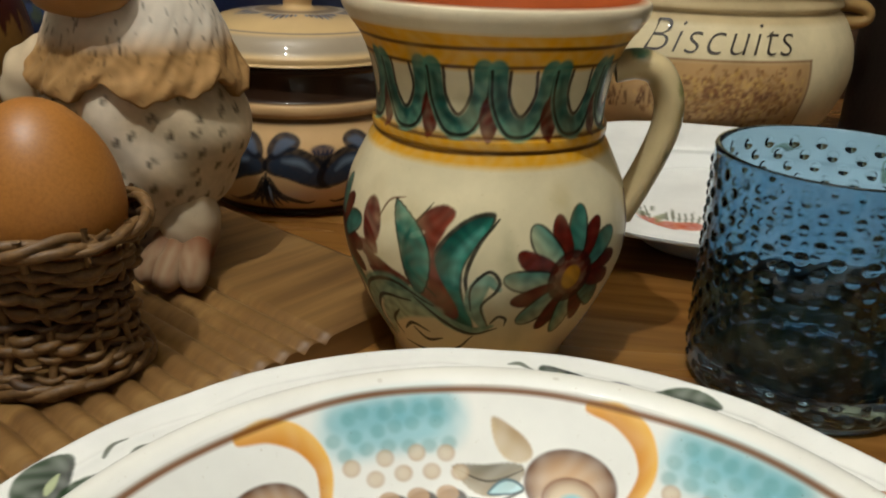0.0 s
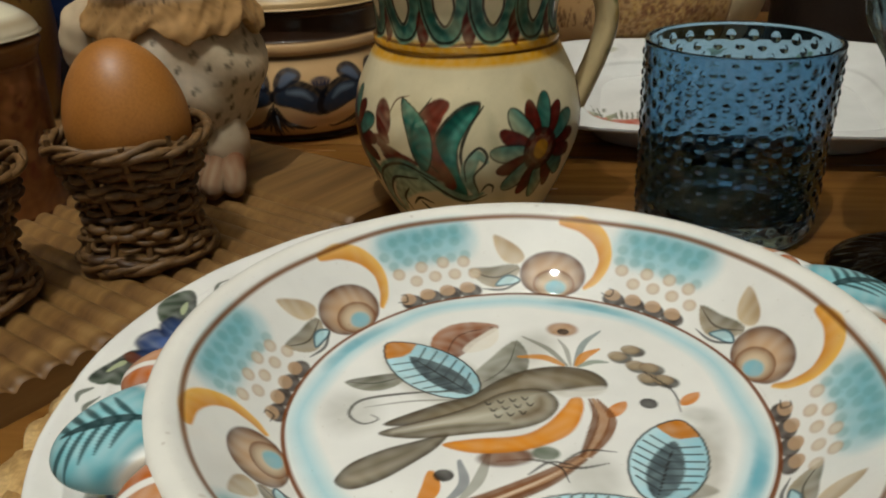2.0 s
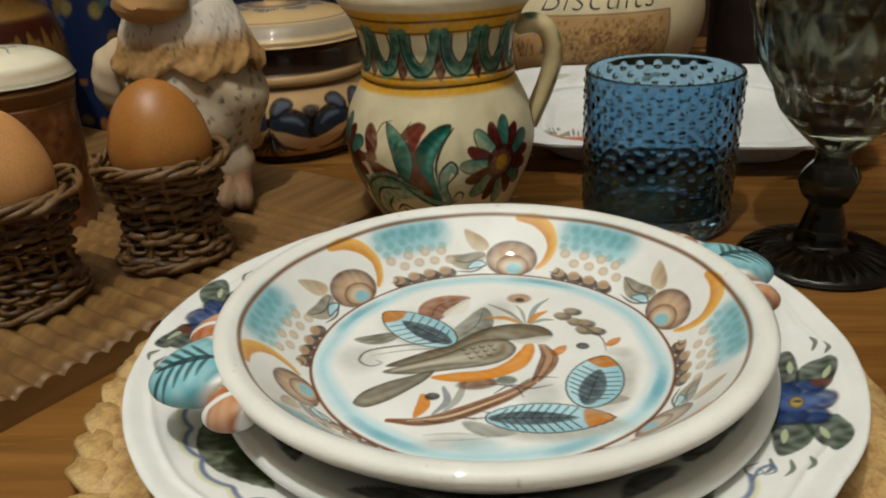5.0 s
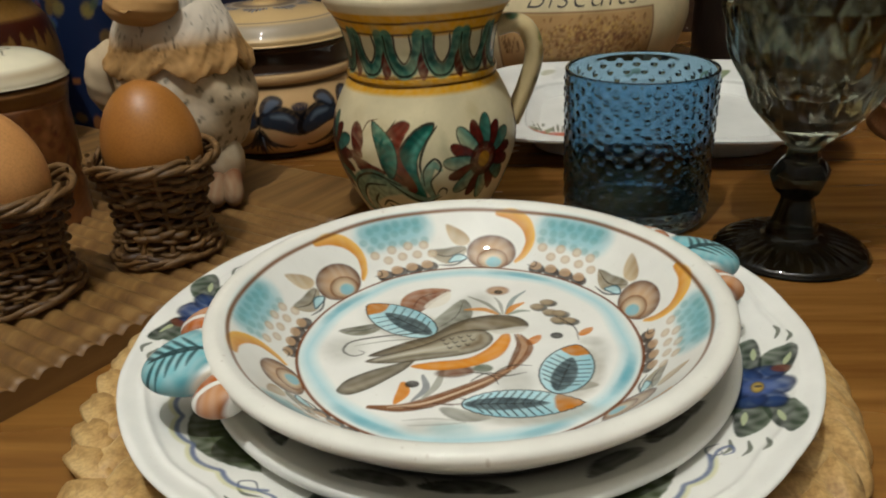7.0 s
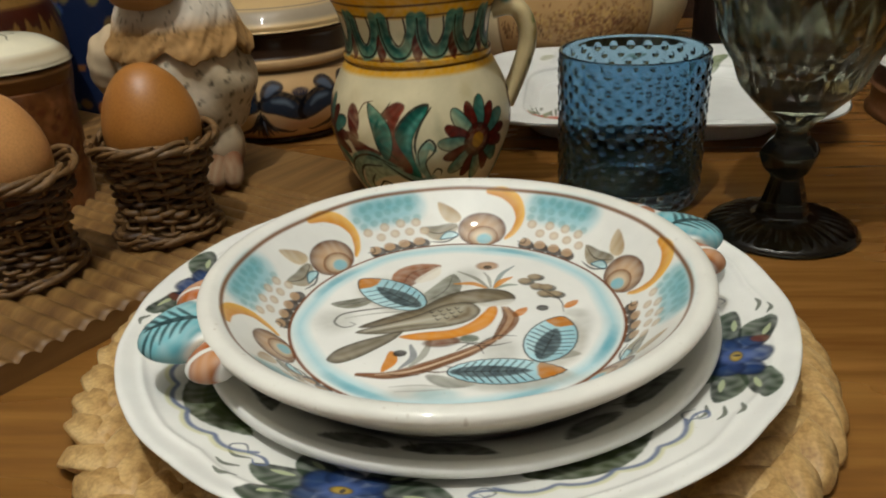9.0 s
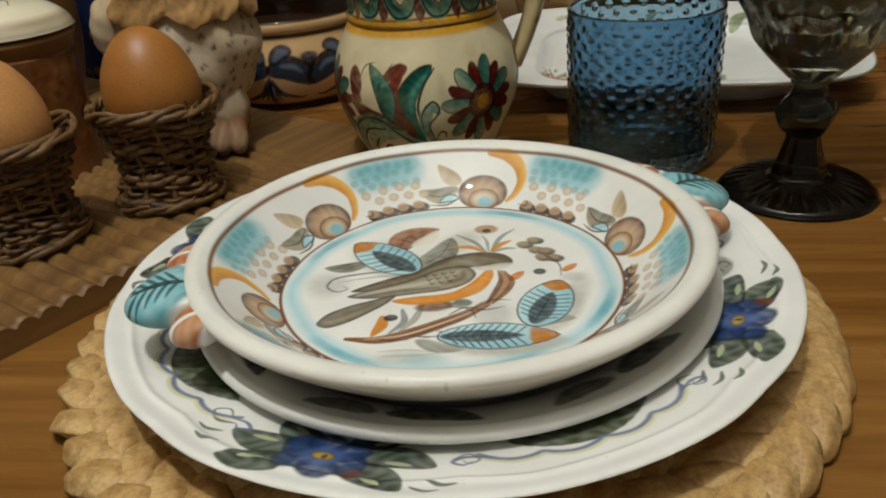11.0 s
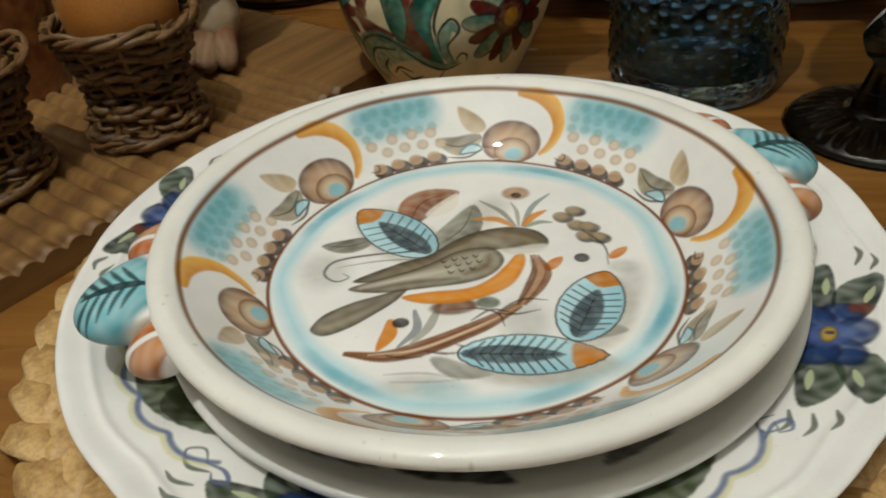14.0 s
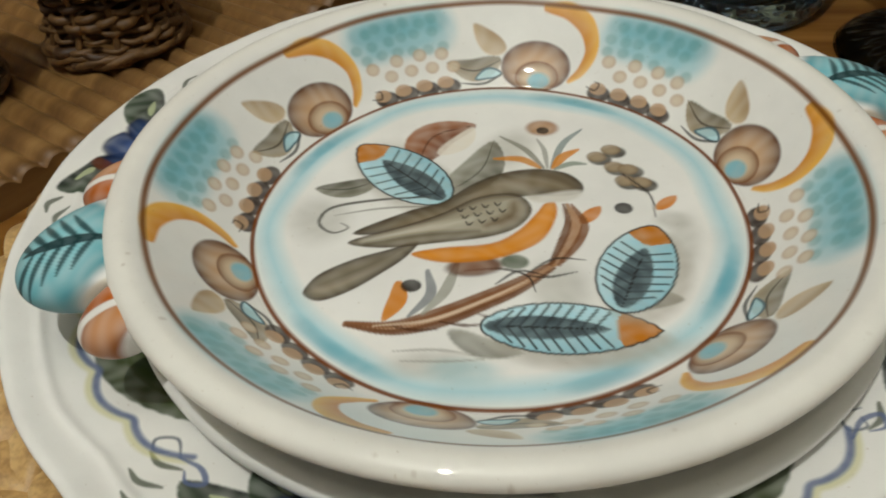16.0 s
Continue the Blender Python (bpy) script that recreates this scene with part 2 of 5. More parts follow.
class Brush:
    """Paints strokes on flat coordinates x, y (millimetres) of a surface's places."""

    def __init__(self, x, y, ground):
        self.x, self.y = x.ravel(), y.ravel()
        self.c = np.tile(np.array(ground, float), (self.x.size, 1))
        self.wob = 0.5 + 0.5 * np.sin(self.x * 0.71 + 1.9 * np.sin(self.y * 0.43)) * np.sin(self.y * 0.83 + 1.7 * np.sin(self.x * 0.37))

    def lay(self, where, cover, colour):
        self.c[where] += (np.asarray(colour) - self.c[where]) * cover[:, None]

    def near(self, x0, x1, y0, y1, m=2.0):
        return np.flatnonzero((self.x > x0 - m) & (self.x < x1 + m) & (self.y > y0 - m) & (self.y < y1 + m))

    def blob(self, cx, cy, rx, ry, turn, colour, cover=1.0, soft=0.25, rim=None, shade=None):
        """An oval; rim darkens its border, shade is (colour, share) laid towards +its own y."""
        r = max(rx, ry)
        w = self.near(cx - r, cx + r, cy - r, cy + r, 1 + soft * r)
        if not len(w):
            return
        a = radians(turn)
        dx, dy = self.x[w] - cx, self.y[w] - cy
        u, v = dx * math.cos(a) + dy * math.sin(a), -dx * math.sin(a) + dy * math.cos(a)
        d = np.hypot(u / rx, v / ry)
        edge = soft if soft > 0.02 else 0.02
        k = np.clip((1 + edge / 2 - d) / edge, 0, 1)
        k = k * k * (3 - 2 * k)
        col = np.tile(np.asarray(colour, float), (len(w), 1))
        if rim is not None:
            q = np.clip(d, 0, 1)[:, None] ** 3
            col = col * (1 - q) + np.asarray(rim) * q
        if shade is not None:
            q = np.clip((v / ry) * 0.5 + 0.5, 0, 1)[:, None] * shade[1]
            col = col * (1 - q) + np.asarray(shade[0]) * q
        self.lay(w, k * cover * (0.80 + 0.20 * self.wob[w]), col)

    def line(self, pts, width, colour, cover=1.0, soft=0.35, taper=True, colour2=None, full=False):
        """A brush line through points; width in mm at its middle, colour2 on its right-hand side."""
        p = spline(pts, max(10, 7 * len(pts)))
        n = len(p)
        w = self.near(p[:, 0].min(), p[:, 0].max(), p[:, 1].min(), p[:, 1].max(), width + soft)
        if not len(w):
            return
        s = np.linspace(0, 1, n)
        if full:
            half = width / 2 * np.sqrt(np.clip(1 - (2 * s - 1) ** 2, 0.02, 1))
        elif taper:
            half = width / 2 * (0.25 + 0.75 * np.sin(math.pi * np.clip(s * 0.9 + 0.08, 0, 1)))
        else:
            half = np.full(n, width / 2)
        best = np.full(len(w), 1e9)
        side = np.zeros(len(w))
        for i in range(n - 1):
            a, d = p[i], p[i + 1] - p[i]
            t = np.clip(((self.x[w] - a[0]) * d[0] + (self.y[w] - a[1]) * d[1]) / (d @ d + 1e-9), 0, 1)
            ex, ey = self.x[w] - a[0] - t * d[0], self.y[w] - a[1] - t * d[1]
            h = half[i] + t * (half[i + 1] - half[i])
            e = np.hypot(ex, ey) - h
            better = e < best
            best = np.where(better, e, best)
            side = np.where(better, (ex * d[1] - ey * d[0]) / (np.hypot(*d) * h + 1e-9), side)
        k = np.clip(0.5 - best / soft, 0, 1)
        col = np.tile(np.asarray(colour, float), (len(w), 1))
        if colour2 is not None:
            q = np.clip(side * 0.5 + 0.5, 0, 1)[:, None]
            col = col * (1 - q) + np.asarray(colour2) * q
        self.lay(w, k * cover * (0.9 + 0.1 * self.wob[w]), col)

    def shape(self, pts, colour, cover=1.0, soft=0.5, rim=None, rim_wide=2.0, side=None):
        """A filled outline through points; rim shades inwards from its border, side is (colour, direction in degrees)."""
        p = np.array(pts, float)
        n = len(p)
        t = np.linspace(0, 1, 8, endpoint=False)[:, None]
        ring_pts = []
        for i in range(n):
            a, b, c, d = p[i - 1], p[i], p[(i + 1) % n], p[(i + 2) % n]
            ring_pts.append(0.5 * (2 * b + (c - a) * t + (2 * a - 5 * b + 4 * c - d) * t * t + (3 * b - a - 3 * c + d) * t ** 3))
        q = np.concatenate(ring_pts)
        w = self.near(q[:, 0].min(), q[:, 0].max(), q[:, 1].min(), q[:, 1].max(), soft)
        if not len(w):
            return
        x, y = self.x[w], self.y[w]
        inside, best = np.zeros(len(w), bool), np.full(len(w), 1e9)
        for a, b in zip(q, np.roll(q, -1, 0)):
            d = b - a
            k = np.clip(((x - a[0]) * d[0] + (y - a[1]) * d[1]) / (d @ d + 1e-9), 0, 1)
            best = np.minimum(best, np.hypot(x - a[0] - k * d[0], y - a[1] - k * d[1]))
            if d[1] != 0:
                inside ^= ((a[1] > y) != (b[1] > y)) & (x < a[0] + d[0] * (y - a[1]) / d[1])
        e = np.where(inside, best, -best)
        col = np.tile(np.asarray(colour, float), (len(w), 1))
        if side is not None:
            u = x * math.cos(radians(side[1])) + y * math.sin(radians(side[1]))
            u = (u - u[inside].min()) / (np.ptp(u[inside]) + 1e-9)
            u = np.clip(u, 0, 1)[:, None]
            col = col * (1 - u) + np.asarray(side[0]) * u
        if rim is not None:
            u = np.clip(1 - e / rim_wide, 0, 1)[:, None] ** 1.4
            col = col * (1 - u) + np.asarray(rim) * u
        self.lay(w, np.clip(0.5 + e / soft, 0, 1) * cover * (0.88 + 0.12 * self.wob[w]), col)

    def leaf(self, x0, y0, x1, y1, wide, colour, cover=1.0, bend=0.0, soft=0.4, colour2=None, outline=None, vein=None, tip=None):
        """A pointed leaf from its foot to its tip."""
        dx, dy = x1 - x0, y1 - y0
        mid = (x0 + dx * 0.5 - dy * bend, y0 + dy * 0.5 + dx * bend)
        p = spline([(x0, y0), mid, (x1, y1)], 14)
        w = self.near(p[:, 0].min(), p[:, 0].max(), p[:, 1].min(), p[:, 1].max(), wide + soft)
        if not len(w):
            return
        s = np.linspace(0, 1, 14)
        half = wide / 2 * np.sin(math.pi * s ** 0.85) ** 0.8 + 0.05
        best, side, along = np.full(len(w), 1e9), np.zeros(len(w)), np.zeros(len(w))
        for i in range(13):
            a, d = p[i], p[i + 1] - p[i]
            t = np.clip(((self.x[w] - a[0]) * d[0] + (self.y[w] - a[1]) * d[1]) / (d @ d + 1e-9), 0, 1)
            ex, ey = self.x[w] - a[0] - t * d[0], self.y[w] - a[1] - t * d[1]
            h = half[i] + t * (half[i + 1] - half[i])
            e = np.hypot(ex, ey) - h
            better = e < best
            best = np.where(better, e, best)
            side = np.where(better, (ex * d[1] - ey * d[0]) / (np.hypot(*d) * h + 1e-9), side)
            along = np.where(better, (i + t) / 13, along)
        col = np.tile(np.asarray(colour, float), (len(w), 1))
        if colour2 is not None:
            q = np.clip(side * 0.5 + 0.5, 0, 1)[:, None]
            col = col * (1 - q) + np.asarray(colour2) * q
        if tip is not None:
            q = np.clip((along - tip[0]) / 0.03, 0, 1)[:, None]
            col = col * (1 - q) + np.asarray(tip[1]) * q
        self.lay(w, np.clip(0.5 - best / soft, 0, 1) * cover * (0.76 + 0.24 * self.wob[w]), col)
        if outline is not None:
            self.lay(w, np.clip(1.3 - np.abs(best) / 0.32, 0, 1) * 0.9, outline)
        if vein is not None:
            self.lay(w, np.clip(1.2 - np.abs(side) * half.max() / 0.3, 0, 1) * (best < 0) * 0.9, vein)


INK = srgb("33302c")
BROWN, TAN, CREAM = srgb("7d4c26"), srgb("b08a66"), srgb("cdb79a")
ORANGE, AQUA, TEAL = srgb("c9791f"), srgb("8fc4cc"), srgb("3f97a3")
OLIVE, GREY, SLATE = srgb("75705c"), srgb("8d8b7f"), srgb("454b4e")
RUST = srgb("c4822a")
WHITE = srgb("e8e7e1")


# ---- room ----
def slab(name, lo, hi, mat, label, category, kind="structure"):
    bm = bmesh.new()
    box(bm, lo, hi)
    return tagged(part(name, bm, mat), label, category, "", kind)


slab("floor", (-2.2, -2.2, -0.80), (2.2, 2.2, -0.75), DARK_WOOD, "dark brown wooden floor under the table", "floor")
slab("ceiling", (-2.2, -2.2, 1.95), (2.2, 2.2, 2.0), WALL_PAINT, "plain warm beige painted ceiling", "ceiling")
slab("wall_north", (-2.2, 1.6, -0.75), (2.2, 1.7, 1.95), DARK_WOOD, "dark brown panelled wall behind the table", "wall")
slab("wall_south", (-2.2, -2.3, -0.75), (2.2, -2.2, 1.95), WALL_PAINT, "plain warm beige painted wall", "wall")
slab("wall_west", (-2.3, -2.2, -0.75), (-2.2, 1.6, 1.95), WALL_PAINT, "plain warm beige painted wall", "wall")
slab("wall_east", (2.2, -2.2, -0.75), (2.3, 1.6, 1.95), WALL_PAINT, "plain warm beige painted wall", "wall")

# ---- table ----
table = thing("dining_table", (0, 0.15, -0.75), "brown varnished wooden table crowded with crockery", "table")
bm = bmesh.new()
box(bm, (-0.75, -0.55, 0.71), (0.75, 0.60, 0.75), 0.004)
part("tabletop", bm, TABLE_WOOD, table)
for sx in (-0.68, 0.68):
    for sy in (-0.48, 0.53):
        bm = bmesh.new()
        box(bm, (sx - 0.035, sy - 0.035, 0), (sx + 0.035, sy + 0.035, 0.71), 0.004)
        part("leg", bm, TABLE_WOOD, table)


# ---- ridged board ----
def ridged_board():
    """A plank with rounded ridges across most of its length; its own x runs along the front edge."""
    length, wide, thick = 0.52, 0.34, 0.0115
    xs = np.concatenate([np.linspace(-length, -0.052, 560), np.linspace(-0.051, 0, 30)])
    ys = np.linspace(0, wide, 60)
    pitch = 0.0095
    top = np.where(xs < -0.052, thick - 0.0030 * (1 - np.abs(np.sin(np.pi * xs / pitch))) ** 1.3, thick)
    rows = []
    for y in ys:
        lip = 0.0004 * math.sin(y * 40)
        rows.append(np.stack([xs, np.full_like(xs, y), top + lip * 0.3], -1))
    up = np.array(rows)
    low = up[:, :, :].copy()
    low[:, :, 2] = 0
    all_rows = np.concatenate([low[:1], up, low[-1:], low[:1]])
    me = grid_mesh("ridged_board", all_rows, around=False)
    ob = part("ridged_board", me, BOARD_WOOD)
    bm = bmesh.new()
    bm.from_mesh(me)
    bmesh.ops.remove_doubles(bm, verts=bm.verts, dist=1e-6)
    ends = [e for e in bm.edges if e.is_boundary]
    bmesh.ops.holes_fill(bm, edges=ends)
    bmesh.ops.recalc_face_normals(bm, faces=bm.faces)
    bm.to_mesh(me)
    bm.free()
    for p in me.polygons:
        p.use_smooth = abs(p.normal.z) > 0.3
    ob.matrix_world = pose(-0.048, 0.206, 0.0, 0, 0, 59.2)
    return tagged(ob, "light brown ridged wooden board lying on the table", "board")


ridged_board()


# ---- plaited mat ----
def plaited_mat(at, radius):
    """A round mat of concentric plaits of folded dried leaf."""
    mat = thing("placemat", at, "round plaited straw-coloured placemat under the plates", "placemat")
    rnd = random.Random(4)
    shapes = []
    for k in range(6):
        u = np.linspace(-1, 1, 19)
        ph = np.linspace(0, 2 * math.pi, 22, endpoint=False)
        half = 0.0066 * np.clip(1 - u ** 2, 0.004, 1) ** 0.42 * (1 - 0.16 * u)
        fold = 1 + 0.10 * np.sin(5 * ph[None] + 2.2 * k + 1.5 * u[:, None]) + 0.06 * np.sin(9 * ph[None] - k + 2 * u[:, None])
        x = np.repeat(0.0160 * u[:, None], 22, 1)
        y = half[:, None] * np.cos(ph) * fold + 0.0012 * math.sin(k) * u[:, None] ** 2
        z = 0.0040 * (half / 0.0066)[:, None] * np.sin(ph) * fold - 0.0022 * u[:, None] ** 2
        shapes.append(joined("plaited_strand", [np.stack([x, y, z], -1)]))
    for row, (inset, slant) in enumerate(((0.0070, 24), (0.0175, -28), (0.0315, 26), (0.0415, -28))):
        count = round(2 * math.pi * (radius - inset) / 0.0158)
        for i in range(count):
            a = 2 * math.pi * (i + 0.5 * (row % 2)) / count + rnd.uniform(-0.012, 0.012)
            # the board's edge presses the mat inwards
            r = min(radius - inset, (0.1335 - inset) / max(math.cos(a - radians(149.2)), 0.2)) + rnd.uniform(-0.0008, 0.0008)
            lobe = part("plaited_strand", shapes[rnd.randrange(6)], STRAW, mat)
            big = rnd.uniform(0.98, 1.18)
            lobe.matrix_basis = pose(r * math.cos(a), r * math.sin(a), 0.0072 + 0.0006 * (row % 2), rnd.uniform(-10, 10), -8 + rnd.uniform(-3, 3), math.degrees(a) + 90 + slant + rnd.uniform(-7, 7)) @ Matrix.Scale(big, 4)
    r0 = 0.081
    while r0 > 0.028:
        n = max(3, round(2 * math.pi * r0 / 0.050))
        if n % 3 == 0:
            n += 1
        for k in range(3):
            m = 44 * n
            a = np.linspace(0, 2 * math.pi, m, endpoint=False)
            q = n * a + 2 * math.pi * k / 3 + 0.25 * np.sin(3 * a + k) + 0.15 * np.sin(8 * a)
            jit = 0.0008 * np.sin(3 * a + k) + 0.0007 * np.sin(7 * a + 2 * k)
            r = r0 + 0.0068 * np.sin(q) + jit
            z = 0.0066 + 0.0022 * np.sin(2 * q) + 0.0005 * np.sin(11 * a + k)
            path = np.stack([r * np.cos(a), r * np.sin(a), z], -1)
            d = np.roll(path, -1, 0) - np.roll(path, 1, 0)
            d /= np.linalg.norm(d, axis=1, keepdims=True)
            s = np.cross(d, (0, 0, 1.0))
            s /= np.linalg.norm(s, axis=1, keepdims=True)
            up = np.cross(s, d)
            ph = np.linspace(0, 2 * math.pi, 40, endpoint=False)
            fold = 0.055 * np.sin(7 * ph[None] + 9 * a[:, None] + k) + 0.04 * np.sin(13 * ph[None] - 17 * a[:, None] + 2 * k)
            crease = 1 + fold * (0.6 + 0.4 * np.sin(2.3 * q))[:, None]
            wide = 0.0074 * (1 + 0.10 * np.sin(5 * a + k) + 0.07 * np.sin(q * 1.37))[:, None] * crease
            high = 0.0033 * (1 + 0.12 * np.sin(q * 0.77 + k))[:, None] * crease
            flat_round = np.sign(np.sin(ph)) * np.abs(np.sin(ph)) ** 1.05
            g = path[:, None] + (wide * np.cos(ph))[..., None] * s[:, None] + (high * flat_round)[..., None] * up[:, None]
            g[..., 2] = np.maximum(g[..., 2], 0.0003)
            part("plaited_strand", joined("plaited_strand", [np.concatenate([g, g[:1]])]), STRAW, mat)
        r0 -= 0.0250
    return mat


plaited_mat((-0.0045, 0.0160, 0), 0.1360)


# ---- plates ----
def ceramic(name, profile, seg, paint, mat, parent=None, scallop=None, label=""):
    """A turned ceramic piece. paint(r, angle, x_mm, y_mm, z) gives its colours; scallop(angle, r) moves its rim."""
    g = revolve(profile, seg)
    if scallop is not None:
        ang = np.arctan2(g[..., 1], g[..., 0])
        r = np.hypot(g[..., 0], g[..., 1])
        f, dz = scallop(ang, r)
        g[..., 0] *= f
        g[..., 1] *= f
        g[..., 2] += dz
    cols = paint(g)
    return part(name, grid_mesh(name, g, True, cols), mat, parent, label)


def stretches(points, shares):
    """A smooth profile through points, cut into stretches (end point's index, number of places)."""
    fine = spline(points, 4000)
    marks = [0] + [int(np.argmin(np.linalg.norm(fine - np.array(points[i]), axis=1))) for i, _ in shares]
    marks[-1] = 3999
    out = [fine[np.unique(np.linspace(marks[k], marks[k + 1], n, endpoint=(k == len(shares) - 1)).astype(int))] for k, (_, n) in enumerate(shares)]
    return np.concatenate(out)


def front(dense, rest):
    """Angles for revolve(): dense over the side that faces -y."""
    return np.r_[np.linspace(-205, 25, dense), np.linspace(25, 155, rest)[1:-1]]


def plain_paint(colour):
    return lambda g: np.tile(np.asarray(colour, float), (*g.shape[:2], 1))


def flat(g):
    """Millimetres across a plate, seen from above."""
    return g[..., 0] * 1000, g[..., 1] * 1000


def spot(angle, r):
    return r * math.cos(radians(angle)), r * math.sin(radians(angle))


def ring(br, r, wide, colour, cover=1.0, soft=0.4, wobble=0.0):
    d = np.hypot(br.x, br.y)
    if wobble:
        ang = np.arctan2(br.y, br.x)
        d = d + wobble * np.sin(5 * ang + 1) + 0.5 * wobble * np.sin(11 * ang)
    k = np.clip((wide / 2 + soft / 2 - np.abs(d - r)) / soft, 0, 1)
    br.c += (np.asarray(colour) - br.c) * (k * cover)[:, None]


def thick(c, ground, k):
    """Lays the same strokes with more pigment."""
    return ground * np.clip(c / ground, 0.0, 1.2) ** k


# ---- charger ----
LEAF_GREEN, DEEP_GREEN, BLUE, DEEP_BLUE = srgb("3a4f35"), srgb("16241d"), srgb("4669a3"), srgb("1d2744")


def flower_spray(br, angle, r=96.0, scale=1.0):
    """A blue flower with dark green leaves lying along the flange."""
    def at(da, dr):
        return spot(angle + da / 1.68, r + dr)
    for d0, r0, d1, r1, w in ((-6, 4, -22, 13, 11), (-6, -3, -28, 1, 11), (-3, -6, -20, -12, 10), (6, 5, 22, 13, 11), (8, -2, 29, 1, 11), (5, -7, 20, -13, 10)):
        br.leaf(*at(d0, r0), *at(d1, r1), w, LEAF_GREEN, 0.95, 0.12, 0.6, DEEP_GREEN)
        br.line([at(d0 * 0.6 + d1 * 0.4, r0 * 0.6 + r1 * 0.4), at(d0 * 0.3 + d1 * 0.7, r0 * 0.3 + r1 * 0.7)], 2.0, srgb("c4cba6"), 0.85)
    for i in range(6):
        q = radians(60 * i + 20)
        br.blob(*at(8.0 * math.cos(q), 6.2 * math.sin(q)), 6.0, 5.0, math.degrees(q) + angle, srgb("34507f"), 0.96, 0.3, DEEP_BLUE)
    br.blob(*at(0, 0), 5.5, 4.5, 0, srgb("6076a8"), 0.8, 0.6)
    br.blob(*at(0, 0), 3.4, 2.1, angle + 90, srgb("c8a93c"), 0.95, 0.4, srgb("6b5a20"))
    br.blob(*at(0.5, 0.2), 1.2, 0.8, angle, DEEP_BLUE, 0.9, 0.4)
    br.blob(*at(10, 7), 3.0, 2.2, angle, srgb("7a4a35"), 0.85, 0.5)
    for d, rr in ((-26, 8), (-29, 4), (-30, -1), (24, 11), (27, 8)):
        br.line([at(d, rr), at(d * 1.13, rr + 2.0), at(d * 1.25, rr + 1.5)], 1.4, srgb("59604f"), 0.85)
    for d in (-33, 33):
        br.line([at(d, -3), at(d * 1.12, -5), at(d * 1.2, -2), at(d * 1.12, 0), at(d * 1.07, -2)], 0.8, srgb("5c6470"), 0.8)


def leaf_panel(br, angle, r=94.0):
    """A broad olive leaf edged by a blue and yellow scroll."""
    br.leaf(*spot(angle - 14, r - 2), *spot(angle + 14, r - 2), 14, srgb("5d6a35"), 0.95, -0.12, 0.6, srgb("3c4a26"))
    br.leaf(*spot(angle - 10, r - 5), *spot(angle + 12, r - 5), 10, srgb("4c5a2c"), 0.7, -0.1, 0.8)
    s = np.linspace(-19, 19, 25)
    wave = [spot(angle + a, r + 7.5 + 2.4 * abs(math.sin(a * 0.33)) - 0.012 * a * a) for a in s]
    outside = [spot(angle + a, r + 8.8 + 2.4 * abs(math.sin(a * 0.33)) - 0.012 * a * a) for a in s]
    br.line(outside, 1.7, srgb("c9c684"), 0.55, 0.9, False)
    br.line(wave, 1.5, srgb("6a7797"), 0.9, 0.8, False)
    for e in (-1, 1):
        br.line([spot(angle + e * 18, r + 5), spot(angle + e * 21, r + 4), spot(angle + e * 23, r + 6), spot(angle + e * 21.5, r + 8), spot(angle + e * 20, r + 6.4)], 1.2, srgb("6a7797"), 0.9)


def charger_paint(g):
    br = Brush(*flat(g), WHITE)
    for a, r in ((-19.5, 99.5), (-104.5, 101.5), (170, 102.0), (77, 100.0)):
        flower_spray(br, a, r)
    for a in (-62, -142, 125, 33):
        leaf_panel(br, a)
    down = np.gradient(g[..., 0] ** 2 + g[..., 1] ** 2, axis=0) < 0
    c = thick(br.c, WHITE, 1.2).reshape(*g.shape[:2], 3)
    c[down] = WHITE
    return c


def charger_scallop(ang, r):
    k = np.clip((r - 0.100) / 0.020, 0, 1)
    s = np.abs(np.sin(4 * (ang - radians(6))))
    lobe = np.minimum(s * 1.7, 1) - 0.22 * np.exp(-((s - 1) / 0.25) ** 2)
    relief = 0.0007 * np.exp(-(((r - 0.1105 - 0.002 * lobe) / 0.0015) ** 2))
    return 1 + k * 0.0065 * (lobe - 0.85) - 0.020 * k, relief


charger = thing("dinner_plate", (-0.0016, 0.0124, 0.0), "large white glazed plate with scalloped rim and blue flowers", "plate")
prof = stretches([(0.0, 0.0135), (0.068, 0.0135), (0.078, 0.0155), (0.087, 0.0215), (0.100, 0.0250), (0.113, 0.0280), (0.1195, 0.0300), (0.1215, 0.0292),
                  (0.1195, 0.0272), (0.110, 0.0235), (0.088, 0.0180), (0.070, 0.0105), (0.0, 0.0105)], [(2, 12), (7, 160), (12, 26)])
ceramic("dish", prof, 1700, charger_paint, GLAZE, charger, charger_scallop)


# ---- middle plate ----
def middle_paint(g):
    br = Brush(*flat(g), WHITE)
    for k in range(7):
        a = -100 + 51.4 * k
        br.leaf(*spot(a, 78), *spot(a + 20, 82), 9.5, srgb("31352a"), 0.95, 0.1, 0.6, srgb("20241d"))
        br.leaf(*spot(a - 2, 78), *spot(a - 18, 82), 8.5, srgb("3c3d2e"), 0.9, -0.1, 0.6, srgb("2a2d22"))
        br.line([spot(a, 71), spot(a + 4, 79), spot(a + 9, 81)], 1.0, srgb("4b4a38"), 0.8)
    ring(br, 66, 5, srgb("6e6f5e"), 0.2, 3.0)
    return br.c.reshape(*g.shape[:2], 3)


